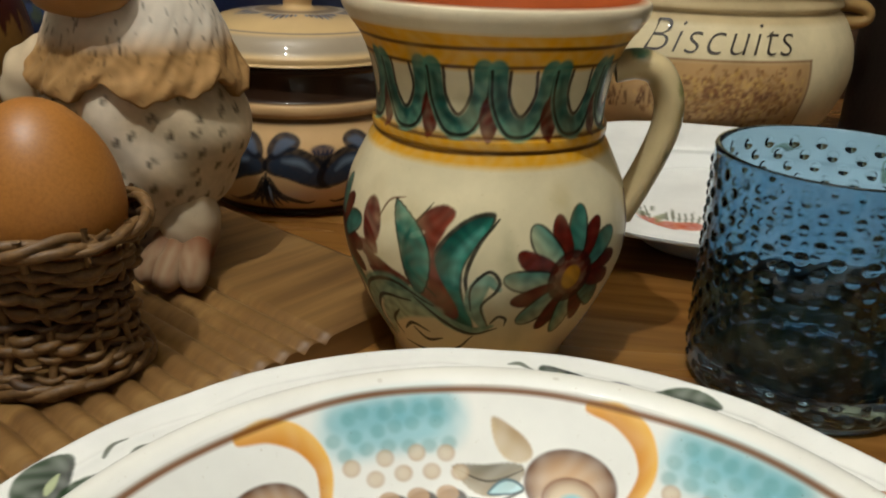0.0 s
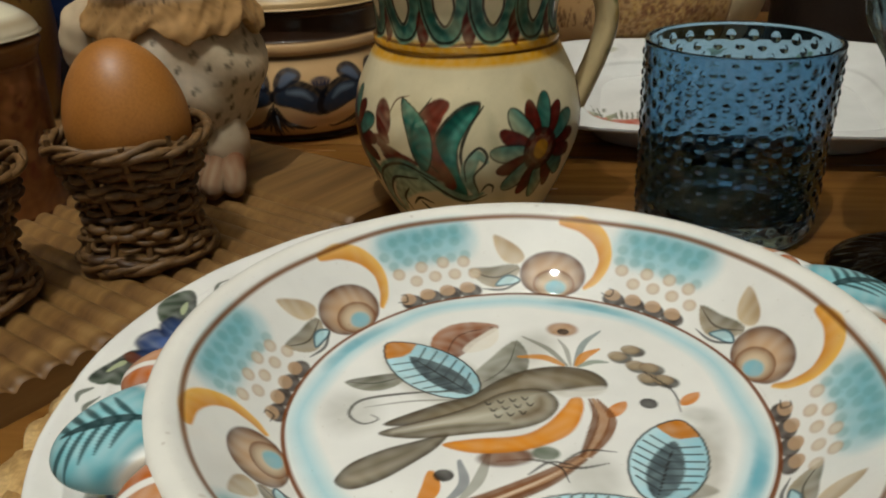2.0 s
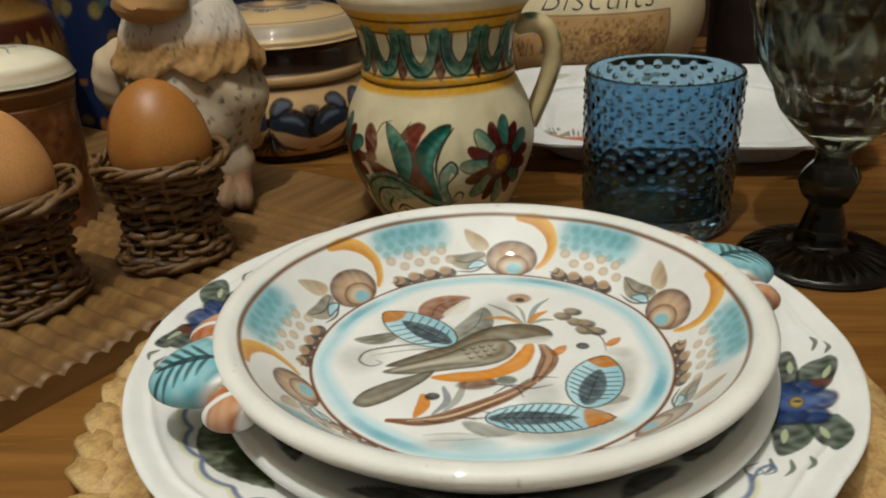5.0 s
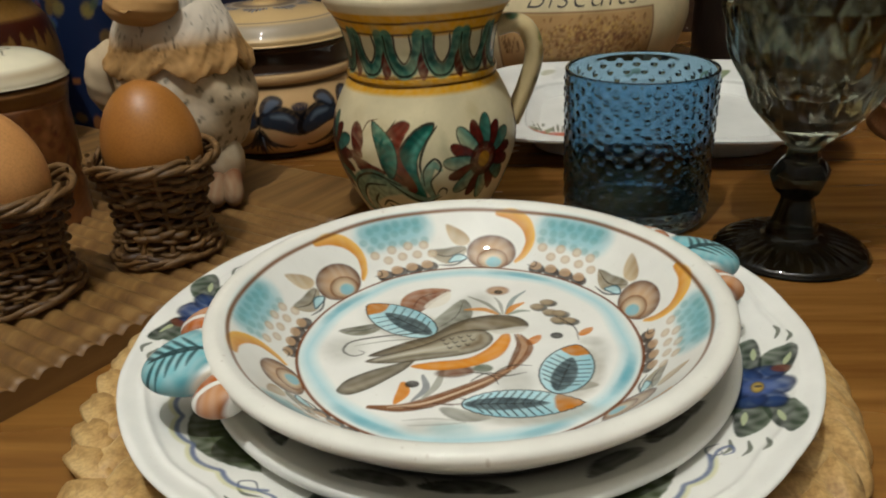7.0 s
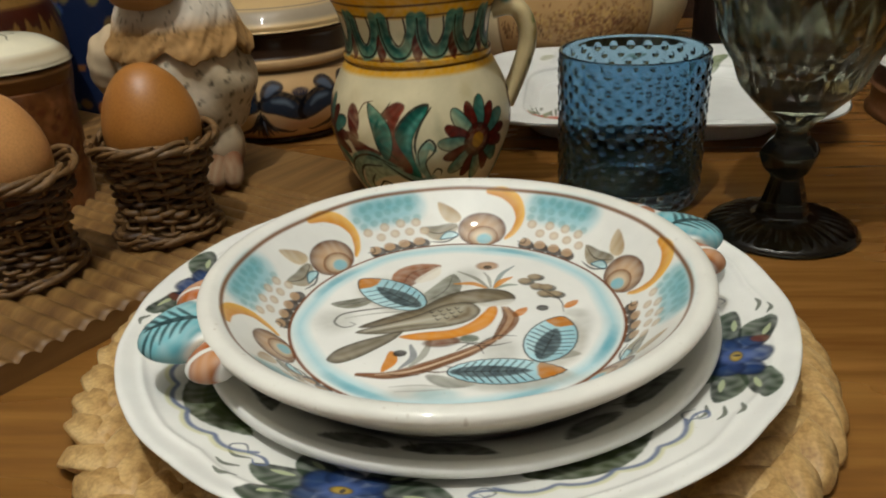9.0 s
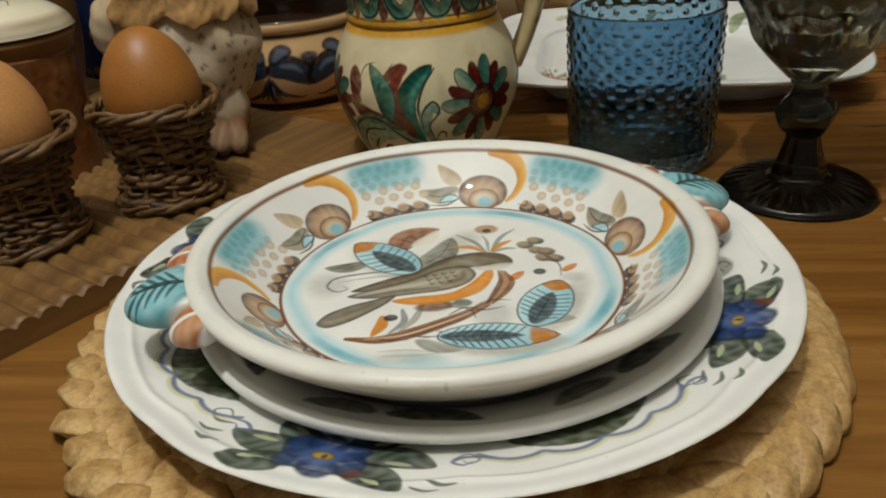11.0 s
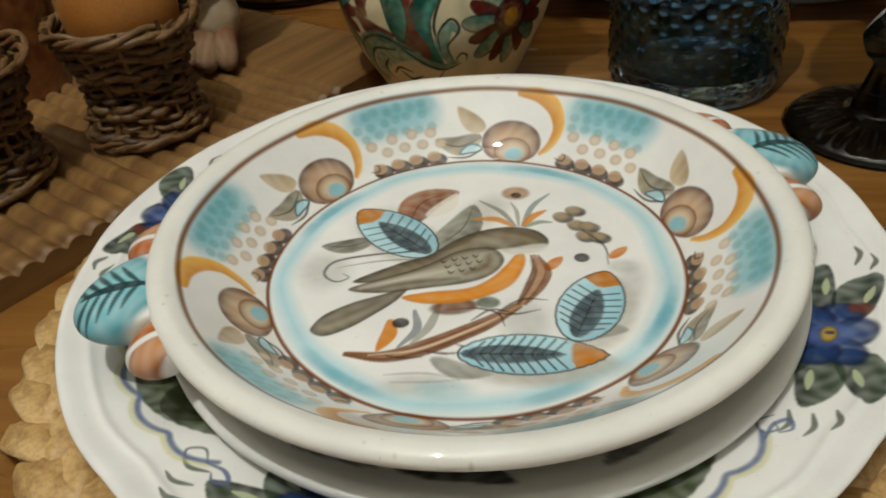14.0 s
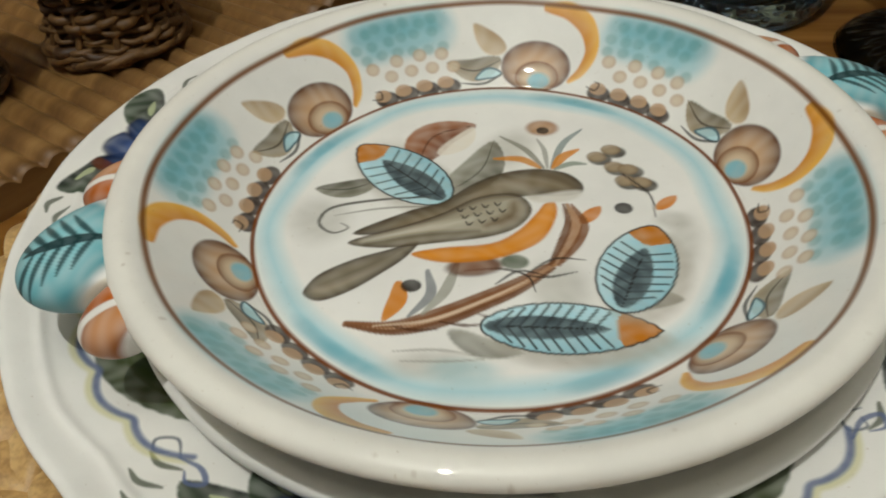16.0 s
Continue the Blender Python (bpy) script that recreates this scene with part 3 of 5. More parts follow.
middle = thing("soup_plate", (0.0010, 0.0062, 0.0), "white glazed plate with dark green leaves stacked between two plates", "plate")
prof = spline([(0.0, 0.0165), (0.055, 0.0165), (0.062, 0.0185), (0.072, 0.0250), (0.083, 0.0290), (0.0870, 0.0309), (0.0896, 0.0307), (0.0902, 0.0290),
               (0.088, 0.0264), (0.072, 0.0205), (0.060, 0.0145), (0.0, 0.0145)], 170)
ceramic("dish", prof, 480, middle_paint, GLAZE, middle)


# ---- top bowl ----
def shell_motif(br, a0):
    """One of six repeats on the flange: a shaded round, an orange crescent, leaves, a dotted turquoise patch and beads."""
    def at(da, r):
        return spot(a0 + da, r)
    turn = a0 - 90
    # turquoise patch with darker dots
    for da in np.linspace(-18, -36, 7):
        br.blob(*at(da, 74.5), 5.5, 4.8, a0 + da - 90, AQUA, 0.55, 0.9)
        br.blob(*at(da, 76), 3.4, 2.2, a0 + da - 90, TEAL, 0.30, 1.0)
    for i, r in enumerate((70.5, 73.5, 76.3)):
        for da in np.linspace(-17 - i, -37 + i, 6):
            br.blob(*at(da + 1.6 * (i % 2) + 0.5 * math.sin(da * 3 + a0), r + 0.4 * math.sin(da * 5)), 1.7, 1.1, a0 + da - 90, srgb("77a5a5"), 0.45, 0.8)
    for da, r in ((-22, 66), (-27.5, 66.2), (-33, 66), (-38.5, 65.6), (-24.5, 69), (-30.5, 69.2), (-36, 68.8), (-18, 68.5)):
        br.blob(*at(da, r), 2.0, 1.35, a0 + da - 90, srgb("d6c6ad"), 0.85, 0.5, srgb("bda184"))
    for da in (-18.5, -24.5, -30.5, -36.5):
        br.blob(*at(da, 60.8), 3.5, 2.1, a0 + da - 90, srgb("41352e"), 0.95, 0.3)
        br.blob(*at(da + 0.8, 62.0), 2.5, 1.6, a0 + da - 90, srgb("bfa284"), 0.95, 0.3)
    # leaves
    br.leaf(*at(9, 66.5), *at(23, 66.6), 5.6, srgb("a8977a"), 0.9, 0.12, 0.5, srgb("6e6650"), None, srgb("5c5444"))
    br.leaf(*at(8, 69), *at(15.5, 74.5), 5.0, srgb("cdb895"), 0.9, 0.1, 0.6, srgb("a98e66"))
    br.leaf(*at(9, 63.2), *at(16, 62.0), 2.4, srgb("b5dbe2"), 0.85, -0.1, 0.4, None, srgb("55707a"))
    br.line([at(9, 63), at(14, 60.6), at(20, 61.2)], 0.8, INK, 0.8)
    # shaded round
    br.blob(*at(0, 64.6), 10.2, 6.2, turn, srgb("cdab86"), 0.97, 0.10, srgb("54290f"))
    br.blob(*at(-0.6, 62.4), 6.4, 4.0, turn, srgb("dccbb0"), 0.95, 0.12, srgb("7a4a26"))
    br.blob(*at(-1.2, 61.6), 3.2, 2.1, turn, srgb("8fc0cb"), 0.95, 0.5)
    # crescent
    arc = [at(-1, 78.0), at(-6, 77.6), at(-10.5, 75.0), at(-13, 70.4), at(-12, 65.6), at(-9.5, 62.6)]
    br.line(arc, 4.4, srgb("e9bb5a"), 0.95, 0.6, True, srgb("d08c20"))
    br.line([at(-14.5, 62), at(-17, 61.5), at(-17.6, 63.2), at(-16.2, 63.6)], 0.6, INK, 0.7)


def striped_leaf(br, x0, y0, x1, y1, wide, n=6):
    """A pale blue leaf with a dark heart, ribs and an orange tip."""
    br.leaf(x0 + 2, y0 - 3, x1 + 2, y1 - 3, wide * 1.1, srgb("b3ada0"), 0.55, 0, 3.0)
    br.leaf(x0, y0, x1, y1, wide, srgb("bfe0e6"), 1.0, 0, 0.4, srgb("9fcad4"), None, None, (0.74, RUST))
    dx, dy = x1 - x0, y1 - y0
    length = math.hypot(dx, dy)
    ux, uy = dx / length, dy / length
    nx, ny = -uy, ux
    tip = 0.76
    for i in range(1, n + 1):
        s = 0.10 + 0.62 * i / n
        h = wide / 2 * math.sin(math.pi * s ** 0.85) ** 0.8
        for e in (-1, 1):
            br.line([(x0 + dx * (s - 0.10), y0 + dy * (s - 0.10)), (x0 + dx * s + e * nx * h * 0.9, y0 + dy * s + e * ny * h * 0.9)], 0.55, INK, 0.85, 0.3, False)
    br.leaf(x0, y0, x0 + dx * 0.72, y0 + dy * 0.72, wide * 0.46, SLATE, 0.97, 0, 0.5, srgb("5d6668"), None, INK)
    br.leaf(x0, y0, x1, y1, wide, WHITE, 0.0, 0, 0.4, None, INK)


def top_paint(g):
    br = Brush(*flat(g), WHITE)
    # turquoise wash inside the inner line
    ring(br, 54.3, 3.6, srgb("8fcbd6"), 0.75, 5.5, 0.8)
    for a in (140, 150, 60, 68, -25, -32, -125, -135, -70):
        for e in range(5):
            br.blob(*spot(a + 3 * e, 55.2), 4.0, 1.9, a + 3 * e - 90, srgb("4fa3b4"), 0.22, 1.0)
    for a0 in (83, 143, 205, 261, 318, 19):
        shell_motif(br, a0)
    ring(br, 58.8, 1.05, BROWN, 0.95, 0.5, 0.15)
    ring(br, 78.9, 1.05, srgb("80501f"), 0.9, 0.7, 0.2)
    # washes behind the middle motif
    for x, y, rx, ry, t in ((-43, -4, 7, 8, 20), (-30, 22, 9, 7, 40), (15, -24, 6, 8, 10), (42, -12, 4, 12, -15), (24, -42, 16, 4, 8), (1, 28, 6, 9, -30), (42, 0, 4, 3, 0), (-10, -48, 9, 3.4, 5)):
        br.blob(x, y, rx, ry, t, srgb("b9b8ae"), 0.55, 1.1)
    br.blob(-4, -49.5, 7, 3.2, 0, srgb("a7c9cc"), 0.6, 1.0)
    # leaves
    br.leaf(-14, 7, -2.5, 32, 11.5, srgb("9a998a"), 0.95, -0.12, 0.6, srgb("77766a"), None, srgb("5e5d52"))
    br.leaf(-22, 21, -8, 39.5, 12.5, srgb("a8714a"), 0.95, 0.22, 0.6, srgb("7a4a2d"), None, srgb("5b3a26"))
    br.leaf(-17, 25, -8.5, 38.5, 6.0, srgb("e4ded0"), 0.95, -0.1, 0.5)
    br.leaf(-31.5, 12.5, -47, 8.5, 7.0, srgb("84826f"), 0.95, 0.12, 0.6, srgb("5f5d4e"), None, srgb("4b493e"))
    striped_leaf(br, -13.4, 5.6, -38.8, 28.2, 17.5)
    br.line([(-17, 6.5), (-30, 4.7), (-41, 1), (-43, -5), (-39, -8.5), (-35.5, -6.5), (-37.5, -4.8)], 1.0, srgb("5c5a52"), 0.9)
    br.line([(-14, 3), (-28, 1.5), (-40, -2)], 0.7, srgb("8a887c"), 0.7)
    # fan of strokes
    br.line([(11, 20), (6, 28), (-1, 34)], 1.8, srgb("908f82"), 0.85)
    br.line([(10, 20), (5, 23.5), (-2, 23.5)], 2.6, srgb("d29138"), 0.9)
    br.line([(12, 20), (11, 28), (9, 33)], 1.4, srgb("a0a096"), 0.8)
    br.line([(13, 20), (16, 31), (21, 38)], 2.0, srgb("8f9a98"), 0.85)
    br.line([(13.5, 20), (16, 25), (20, 28.5)], 2.8, srgb("d48f2c"), 0.9)
    br.line([(14, 19.5), (18, 22), (22, 22)], 2.0, srgb("8f9a8c"), 0.85)
    br.blob(10.3, 38.4, 4.3, 3.6, 0, srgb("b98f63"), 0.9, 0.5, srgb("9a6a40"))
    br.blob(10.5, 37.2, 1.7, 1.6, 0, INK, 0.95, 0.3)
    # berries
    for x, y in ((24.7, 25.3), (28.5, 28.6), (29, 21), (32.5, 20), (31.5, 15.2), (35.5, 14.6)):
        br.blob(x + 0.9, y - 1.1, 3.0, 2.6, 0, srgb("4b463e"), 0.9, 0.35)
        br.blob(x, y, 2.6, 2.3, 0, srgb("b5a388"), 0.95, 0.3, srgb("8d7a60"))
    br.line([(31, 18), (37, 10), (38, 1)], 0.7, INK, 0.85)
    br.blob(30.5, 4.1, 2.2, 2.1, 0, INK, 0.97, 0.25)
    br.leaf(38.5, 4, 43.5, 9.5, 3.2, srgb("d0862c"), 0.95)
    br.leaf(20.2, -2, 25, 4.6, 3.6, srgb("d0862c"), 0.95)
    # branch
    for off, wide, c in ((0, 3.4, srgb("b08863")), (2.0, 2.4, srgb("8a5f3d")), (-1.9, 2.2, srgb("7a5335"))):
        br.line([(-30, -38 + off * 0.2), (-20, -38.6 + off * 0.6), (-10, -34.8 + off), (0, -28.6 + off), (7, -23.6 + off), (14, -17 + off * 0.6)], wide, c, 0.92)
        br.line([(14 + off * 0.5, -17), (17.5 + off, -9), (19 + off, -2), (17 + off * 0.5, 5)], wide * 0.9, c, 0.9)
    br.line([(-24, -38.2), (-12, -35.6), (0, -28.4), (8, -22.6)], 0.9, srgb("ead9c2"), 0.7)
    for x, y in ((-20, -38), (-10, -36), (-2, -33.5)):
        br.line([(x, y), (x + 5, y - 0.8), (x + 10, y - 0.2)], 0.8, srgb("5a3a26"), 0.85)
    for pts in ([(8, -20), (14, -15), (21, -15)], [(8, -21), (13, -21), (19, -19)], [(1, -24), (6, -19.5), (12, -20.5)], [(-6, -20), (2, -19), (8, -21), (10, -26)]):
        br.line(pts, 0.7, INK, 0.85)
    # lower left strokes
    br.line([(-20.5, -25), (-20, -30), (-22, -36)], 4.2, srgb("d48d2c"), 0.95)
    br.blob(-17.6, -25.5, 2.3, 2.0, 0, INK, 0.97, 0.25)
    br.line([(-14.5, -20.5), (-13, -28), (-17, -35)], 2.4, srgb("8d9193"), 0.85)
    br.line([(-8, -18), (-10, -27), (-14, -34)], 2.6, srgb("a9a89c"), 0.85)
    br.blob(-4, -18.5, 6.5, 3.2, 10, srgb("8a6145"), 0.9, 0.4, srgb("5c3d29"))
    br.blob(5, -16.5, 3.2, 2.4, 0, srgb("65705c"), 0.9, 0.4)
    for pts in ([(-19, -45), (-10, -44), (-2, -45)], [(-17, -47.5), (-8, -47), (0, -46)]):
        br.line(pts, 0.6, srgb("a3a197"), 0.7)
    # grey leaves and the two large striped ones
    br.leaf(-8, -38.5, 8, -43.8, 5.5, srgb("a3a296"), 0.85, -0.1, 0.8, srgb("7f7e72"))
    br.leaf(28.8, -29.5, 41.5, -26.5, 6.0, srgb("a19f92"), 0.9, 0.1, 0.7, srgb("7a786c"))
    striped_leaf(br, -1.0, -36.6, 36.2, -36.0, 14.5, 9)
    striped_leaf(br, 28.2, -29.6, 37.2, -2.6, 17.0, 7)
    # large plain shapes in the middle: olive, grey-brown and orange
    br.shape([(-19, -15), (-12, -12.5), (-1, -10.5), (5, -6), (9.5, 1), (11.5, 5), (14, 5.5), (14.3, 0), (11.5, -8), (6, -13), (-2, -16.5), (-12, -17.5)], srgb("df9a36"), 0.98, 0.5, srgb("cc8420"), 1.8)
    br.shape([(-41, -27), (-38.5, -22.5), (-32, -17.5), (-25, -14), (-18, -10.5), (-20, -16), (-25, -22), (-31, -28), (-37, -31.5), (-41, -30)], srgb("a09784"), 0.98, 0.5, srgb("4c4334"), 3.2)
    br.line([(-38, -26.5), (-31, -21.5), (-23, -15.5)], 2.6, srgb("5d543f"), 0.55, 2.4)
    br.shape([(-34, -8.5), (-22, 0.5), (-14, 4.5), (-7, 12), (0, 17), (9, 19.4), (16.5, 18), (20.5, 14), (20.6, 10), (16, 8.2), (9, 8), (2, 6), (-8, -2), (-20, -7)], srgb("8d8068"), 0.98, 0.5, srgb("4a4030"), 4.5)
    br.line([(9, 17), (15, 15.5), (18.5, 13)], 3.4, srgb("776b56"), 0.7, 2.5)
    br.shape([(12, 9), (17, 10.5), (20.8, 10.5), (18.5, 7), (14, 5.6), (9.5, 5.5), (7, 7.5)], srgb("d8d5cb"), 0.95, 1.2)
    br.line([(0, 12.5), (5, 11.5), (9, 8)], 3.4, srgb("b9b2a2"), 0.6, 3.0)
    br.shape([(-34.5, -11.6), (-22, -5), (-13, 0.4), (-6, 6.2), (1, 8.6), (6, 7.4), (8.4, 2.2), (5.5, -4), (-1, -8), (-12, -10.6), (-26, -13.2)], srgb("b0a996"), 0.98, 0.5, srgb("4b3d29"), 3.0)
    br.line([(-31, -11), (-18, -6), (-6, -2)], 2.0, srgb("d6d1c2"), 0.7, 2.4)
    br.line([(-30, -12.2), (-18, -8.6), (-4, -6.2)], 2.0, srgb("5f5540"), 0.75, 1.8)
    br.line([(-2, -4), (3.5, 0), (4, 5)], 3.0, srgb("6c5434"), 0.7, 2.5)
    for i in range(11):
        x, y = -9 + 3.0 * (i % 4) + 1.3 * (i // 4), 2.2 - 2.5 * (i // 4) + 0.9 * (i % 4)
        br.line([(x - 0.9, y), (x, y - 1.2), (x + 0.9, y)], 0.6, INK, 0.85)
        # wear on the rim
    rnd = random.Random(2)
    for _ in range(26):
        a, r = rnd.uniform(0, 360), rnd.uniform(80.5, 89)
        br.blob(*spot(a, r), rnd.uniform(0.3, 0.8), rnd.uniform(0.3, 0.6), 0, srgb("8a6f4c"), rnd.uniform(0.08, 0.3), 0.9)
    c = thick(br.c, WHITE, 1.2).reshape(*g.shape[:2], 3)
    c[300:] = WHITE * np.array([0.97, 0.95, 0.89])
    rr = np.hypot(g[..., 0], g[..., 1])
    k = np.clip((rr - 0.0795) / 0.003, 0, 1)[..., None] * 0.45
    return c * (1 - k) + c * np.array([0.98, 0.95, 0.87]) * k


TOP_PROFILE = [(0.0, 0.0300), (0.030, 0.0299), (0.056, 0.0302), (0.0605, 0.0309), (0.066, 0.0350), (0.073, 0.0418), (0.0788, 0.0477), (0.0803, 0.0492),
               (0.0830, 0.0504), (0.0858, 0.0499), (0.0871, 0.0482), (0.0862, 0.0459), (0.082, 0.0415), (0.072, 0.0325), (0.062, 0.0245), (0.055, 0.0215), (0.053, 0.0180), (0.0, 0.0180)]
top = thing("handled_bowl", (0, 0, 0), "shallow cream glazed bowl with painted brown, orange and turquoise motif", "bowl")
ceramic("dish", stretches(TOP_PROFILE, [(2, 130), (7, 130), (11, 40), (17, 30)]), 1350, top_paint, GLAZE, top)


def lug(parent, mid):
    """A flat lug of three lobes at the bowl's rim: a turquoise leaf between two brown ones."""
    da = np.linspace(-20, 20, 260)
    ph = np.linspace(0, 2 * math.pi, 110, endpoint=False)
    reach = np.where(np.abs(da) < 9.5, 0.0215 * np.sqrt(np.clip(1 - (da / 9.5) ** 2, 0, 1)) ** 0.8,
                     0.0115 * np.sqrt(np.clip(1 - ((np.abs(da) - 14.6) / 5.4) ** 2, 0, 1)) ** 0.8)
    reach = np.maximum(reach, 0.0008)
    a = np.radians(mid + da)
    r = 0.0838 + reach[:, None] * (0.5 + 0.5 * np.cos(ph)) * 1.02
    dome = 0.0044 * (reach[:, None] / 0.0215) ** 0.35
    z = 0.0452 + dome * np.sin(ph) - 0.0015 * np.cos(ph)
    g = np.stack([r * np.cos(a)[:, None], r * np.sin(a)[:, None], z], -1)
    br = Brush(np.repeat(da[:, None], 110, 1) * 1.65, (r - 0.0838) * 1000, WHITE)
    br.blob(0, 11, 15, 12.5, 0, srgb("8ccad2"), 1.0, 0.25, srgb("2f8490"))
    br.line([(0.5, 1), (0, 10), (-1, 19)], 3.2, srgb("16282a"), 0.95)
    for k in range(5):
        y = 4 + 3.2 * k
        br.line([(0, y), (5, y + 3), (9, y + 5)], 1.5, srgb("1d3a3d"), 0.92)
        br.line([(0, y), (-5, y + 3), (-9, y + 5)], 1.5, srgb("1d3a3d"), 0.92)
    for e in (-1, 1):
        br.blob(e * 19.5, 4, 3.8, 9, 0, srgb("b4611f"), 1.0, 0.2, srgb("8a4312"))
        br.blob(e * 27.6, 5.5, 4.6, 6.5, 0, srgb("c3854f"), 1.0, 0.2, srgb("8a4a1e"))
        br.line([(e * 23.5, -2), (e * 23.2, 6), (e * 22.5, 14)], 2.2, WHITE, 1.0, 0.5, False)
        br.line([(e * 15.2, -2), (e * 15.4, 4), (e * 15.6, 10)], 1.6, srgb("d9d2c0"), 0.9, 0.5, False)
    return part("handle", grid_mesh("handle", g, True, br.c.reshape(*g.shape[:2], 3)), GLAZE, parent, "turquoise and brown leaf-shaped lug handle")


lug(top, 203)
lug(top, 22)


# ---- glasses ----
def tumbler(at):
    """Straight glass with rows of small round knobs outside."""
    ob = thing("tumbler", at, "blue hobnail glass tumbler standing on the table", "glass")
    h, r = 0.0835, 0.0396
    zs = np.concatenate([np.linspace(0.004, h - 0.006, 190), np.linspace(h - 0.0055, h - 0.001, 6)])
    seg = 500
    a = np.linspace(0, 2 * math.pi, seg, endpoint=False)
    rad = np.interp(zs, [0.0, 0.004, 0.012, 0.05, h], [0.0365, 0.0378, 0.0385, 0.0390, r])
    rows, per = 17, 25
    pitch = (h - 0.009) / rows
    knob = np.zeros((len(zs), seg))
    for i in range(rows):
        z0 = 0.0045 + pitch * (i + 0.5)
        arc = ((a[None] / (2 * math.pi) * per + 0.54 * i) % 1 - 0.5) * 2 * math.pi * 0.039 / per
        d2 = (zs[:, None] - z0) ** 2 + arc ** 2
        knob = np.maximum(knob, 0.0008 * np.clip(1 - d2 / 0.0018 ** 2, 0, 1) ** 0.8)
    wall = rad[:, None] + knob
    outer = np.stack([wall * np.cos(a), wall * np.sin(a), np.repeat(zs[:, None], seg, 1)], -1)
    foot = revolve(spline([(0.0, 0.0006), (0.030, 0.0006), (0.0345, 0.0), (0.0368, 0.0022)], 16), seg)
    inside = revolve(spline([(r - 0.0004, h - 0.0003), (r - 0.0012, h), (r - 0.0021, h - 0.0006), (r - 0.0024, 0.070), (0.0362, 0.020), (0.032, 0.0125), (0.0, 0.0105)], 50), seg)
    part("glass_body", grid_mesh("glass_body", np.concatenate([foot, outer, inside])), BLUE_GLASS, ob)
    return ob


tumbler((0.0872, 0.187, 0))


def goblet(at):
    """Footed glass; the bowl is cut in tall diamonds."""
    ob = thing("goblet", at, "smoky grey cut-glass goblet with a knobbed stem", "glass")
    seg = 288
    foot = revolve(spline([(0.0, 0.0), (0.0346, 0.0), (0.0360, 0.0015), (0.0346, 0.0032), (0.026, 0.0062), (0.0148, 0.0085)], 60), seg)
    ang = np.arctan2(foot[..., 1], foot[..., 0])
    rr = np.hypot(foot[..., 0], foot[..., 1])
    foot[..., 2] += (foot[..., 2] > 0.0032) * 0.0009 * np.abs(np.cos(14 * ang)) * np.clip((0.0355 - rr) / 0.006, 0, 1) * np.clip((rr - 0.0155) / 0.004, 0, 1)
    part("foot", grid_mesh("foot", foot), STEM_GLASS, ob)
    g1 = revolve(spline([(0.0148, 0.0085), (0.0128, 0.0098), (0.0122, 0.0115), (0.0100, 0.0190), (0.0079, 0.0270), (0.0080, 0.0295), (0.0112, 0.0330), (0.0136, 0.0395), (0.0134, 0.0420), (0.0106, 0.0462), (0.0084, 0.0485),
                         (0.0076, 0.0510), (0.0074, 0.0530), (0.0088, 0.0545), (0.0088, 0.0555), (0.0110, 0.0572)], 150), seg)
    ang = np.arctan2(g1[..., 1], g1[..., 0])
    facet = np.cos(math.pi / 6) / np.cos((ang % (math.pi / 3)) - math.pi / 6)
    mixed = np.clip((0.054 - g1[..., 2]) / 0.003, 0, 1) * np.clip((g1[..., 2] - 0.0085) / 0.003, 0, 1) * 0.8
    facet = 1.06 * facet * mixed + 1 - mixed
    g1[..., 0] *= facet
    g1[..., 1] *= facet
    part("stem", grid_mesh("stem", g1), STEM_GLASS, ob)
    bowl = spline([(0.0110, 0.0572), (0.0190, 0.0650), (0.0258, 0.0725), (0.0306, 0.0800), (0.0355, 0.0895), (0.0392, 0.0985), (0.0424, 0.108), (0.0447, 0.1175), (0.0458, 0.130), (0.0460, 0.142), (0.0454, 0.155), (0.0446, 0.164), (0.0438, 0.1655)], 240)
    g2 = revolve(bowl, seg)
    ang = np.arctan2(g2[..., 1], g2[..., 0])
    v = (g2[..., 2] - 0.074) / 0.046
    u = ang / (2 * math.pi) * 12
    p, q = np.abs(((u + v) % 1) - 0.5) * 2, np.abs(((u - v) % 1) - 0.5) * 2
    depth = np.minimum(p, q)
    rib = np.abs(((u + 0.5 * np.floor(u + v) - 0.5 * np.floor(u - v)) % 1) - 0.5) * 2
    cut = 0.0036 * (1 - depth) + 0.0014 * rib * np.clip(depth / 0.3, 0, 1)
    cut *= np.clip((0.158 - g2[..., 2]) / 0.008, 0, 1) * np.clip((g2[..., 2] - 0.072) / 0.010, 0, 1)
    k = 1 - cut / np.maximum(np.hypot(g2[..., 0], g2[..., 1]), 1e-4)
    g2[..., 0] *= k
    g2[..., 1] *= k
    inner = revolve(spline([(0.0418, 0.1650), (0.0414, 0.152), (0.0405, 0.130), (0.0376, 0.110), (0.0318, 0.0965), (0.0225, 0.0870), (0.011, 0.0820), (0.0, 0.0810)], 60), seg)
    part("bowl", grid_mesh("bowl", np.concatenate([g2, inner])), SMOKE_GLASS, ob)
    return ob


goblet((0.1565, 0.137, 0))

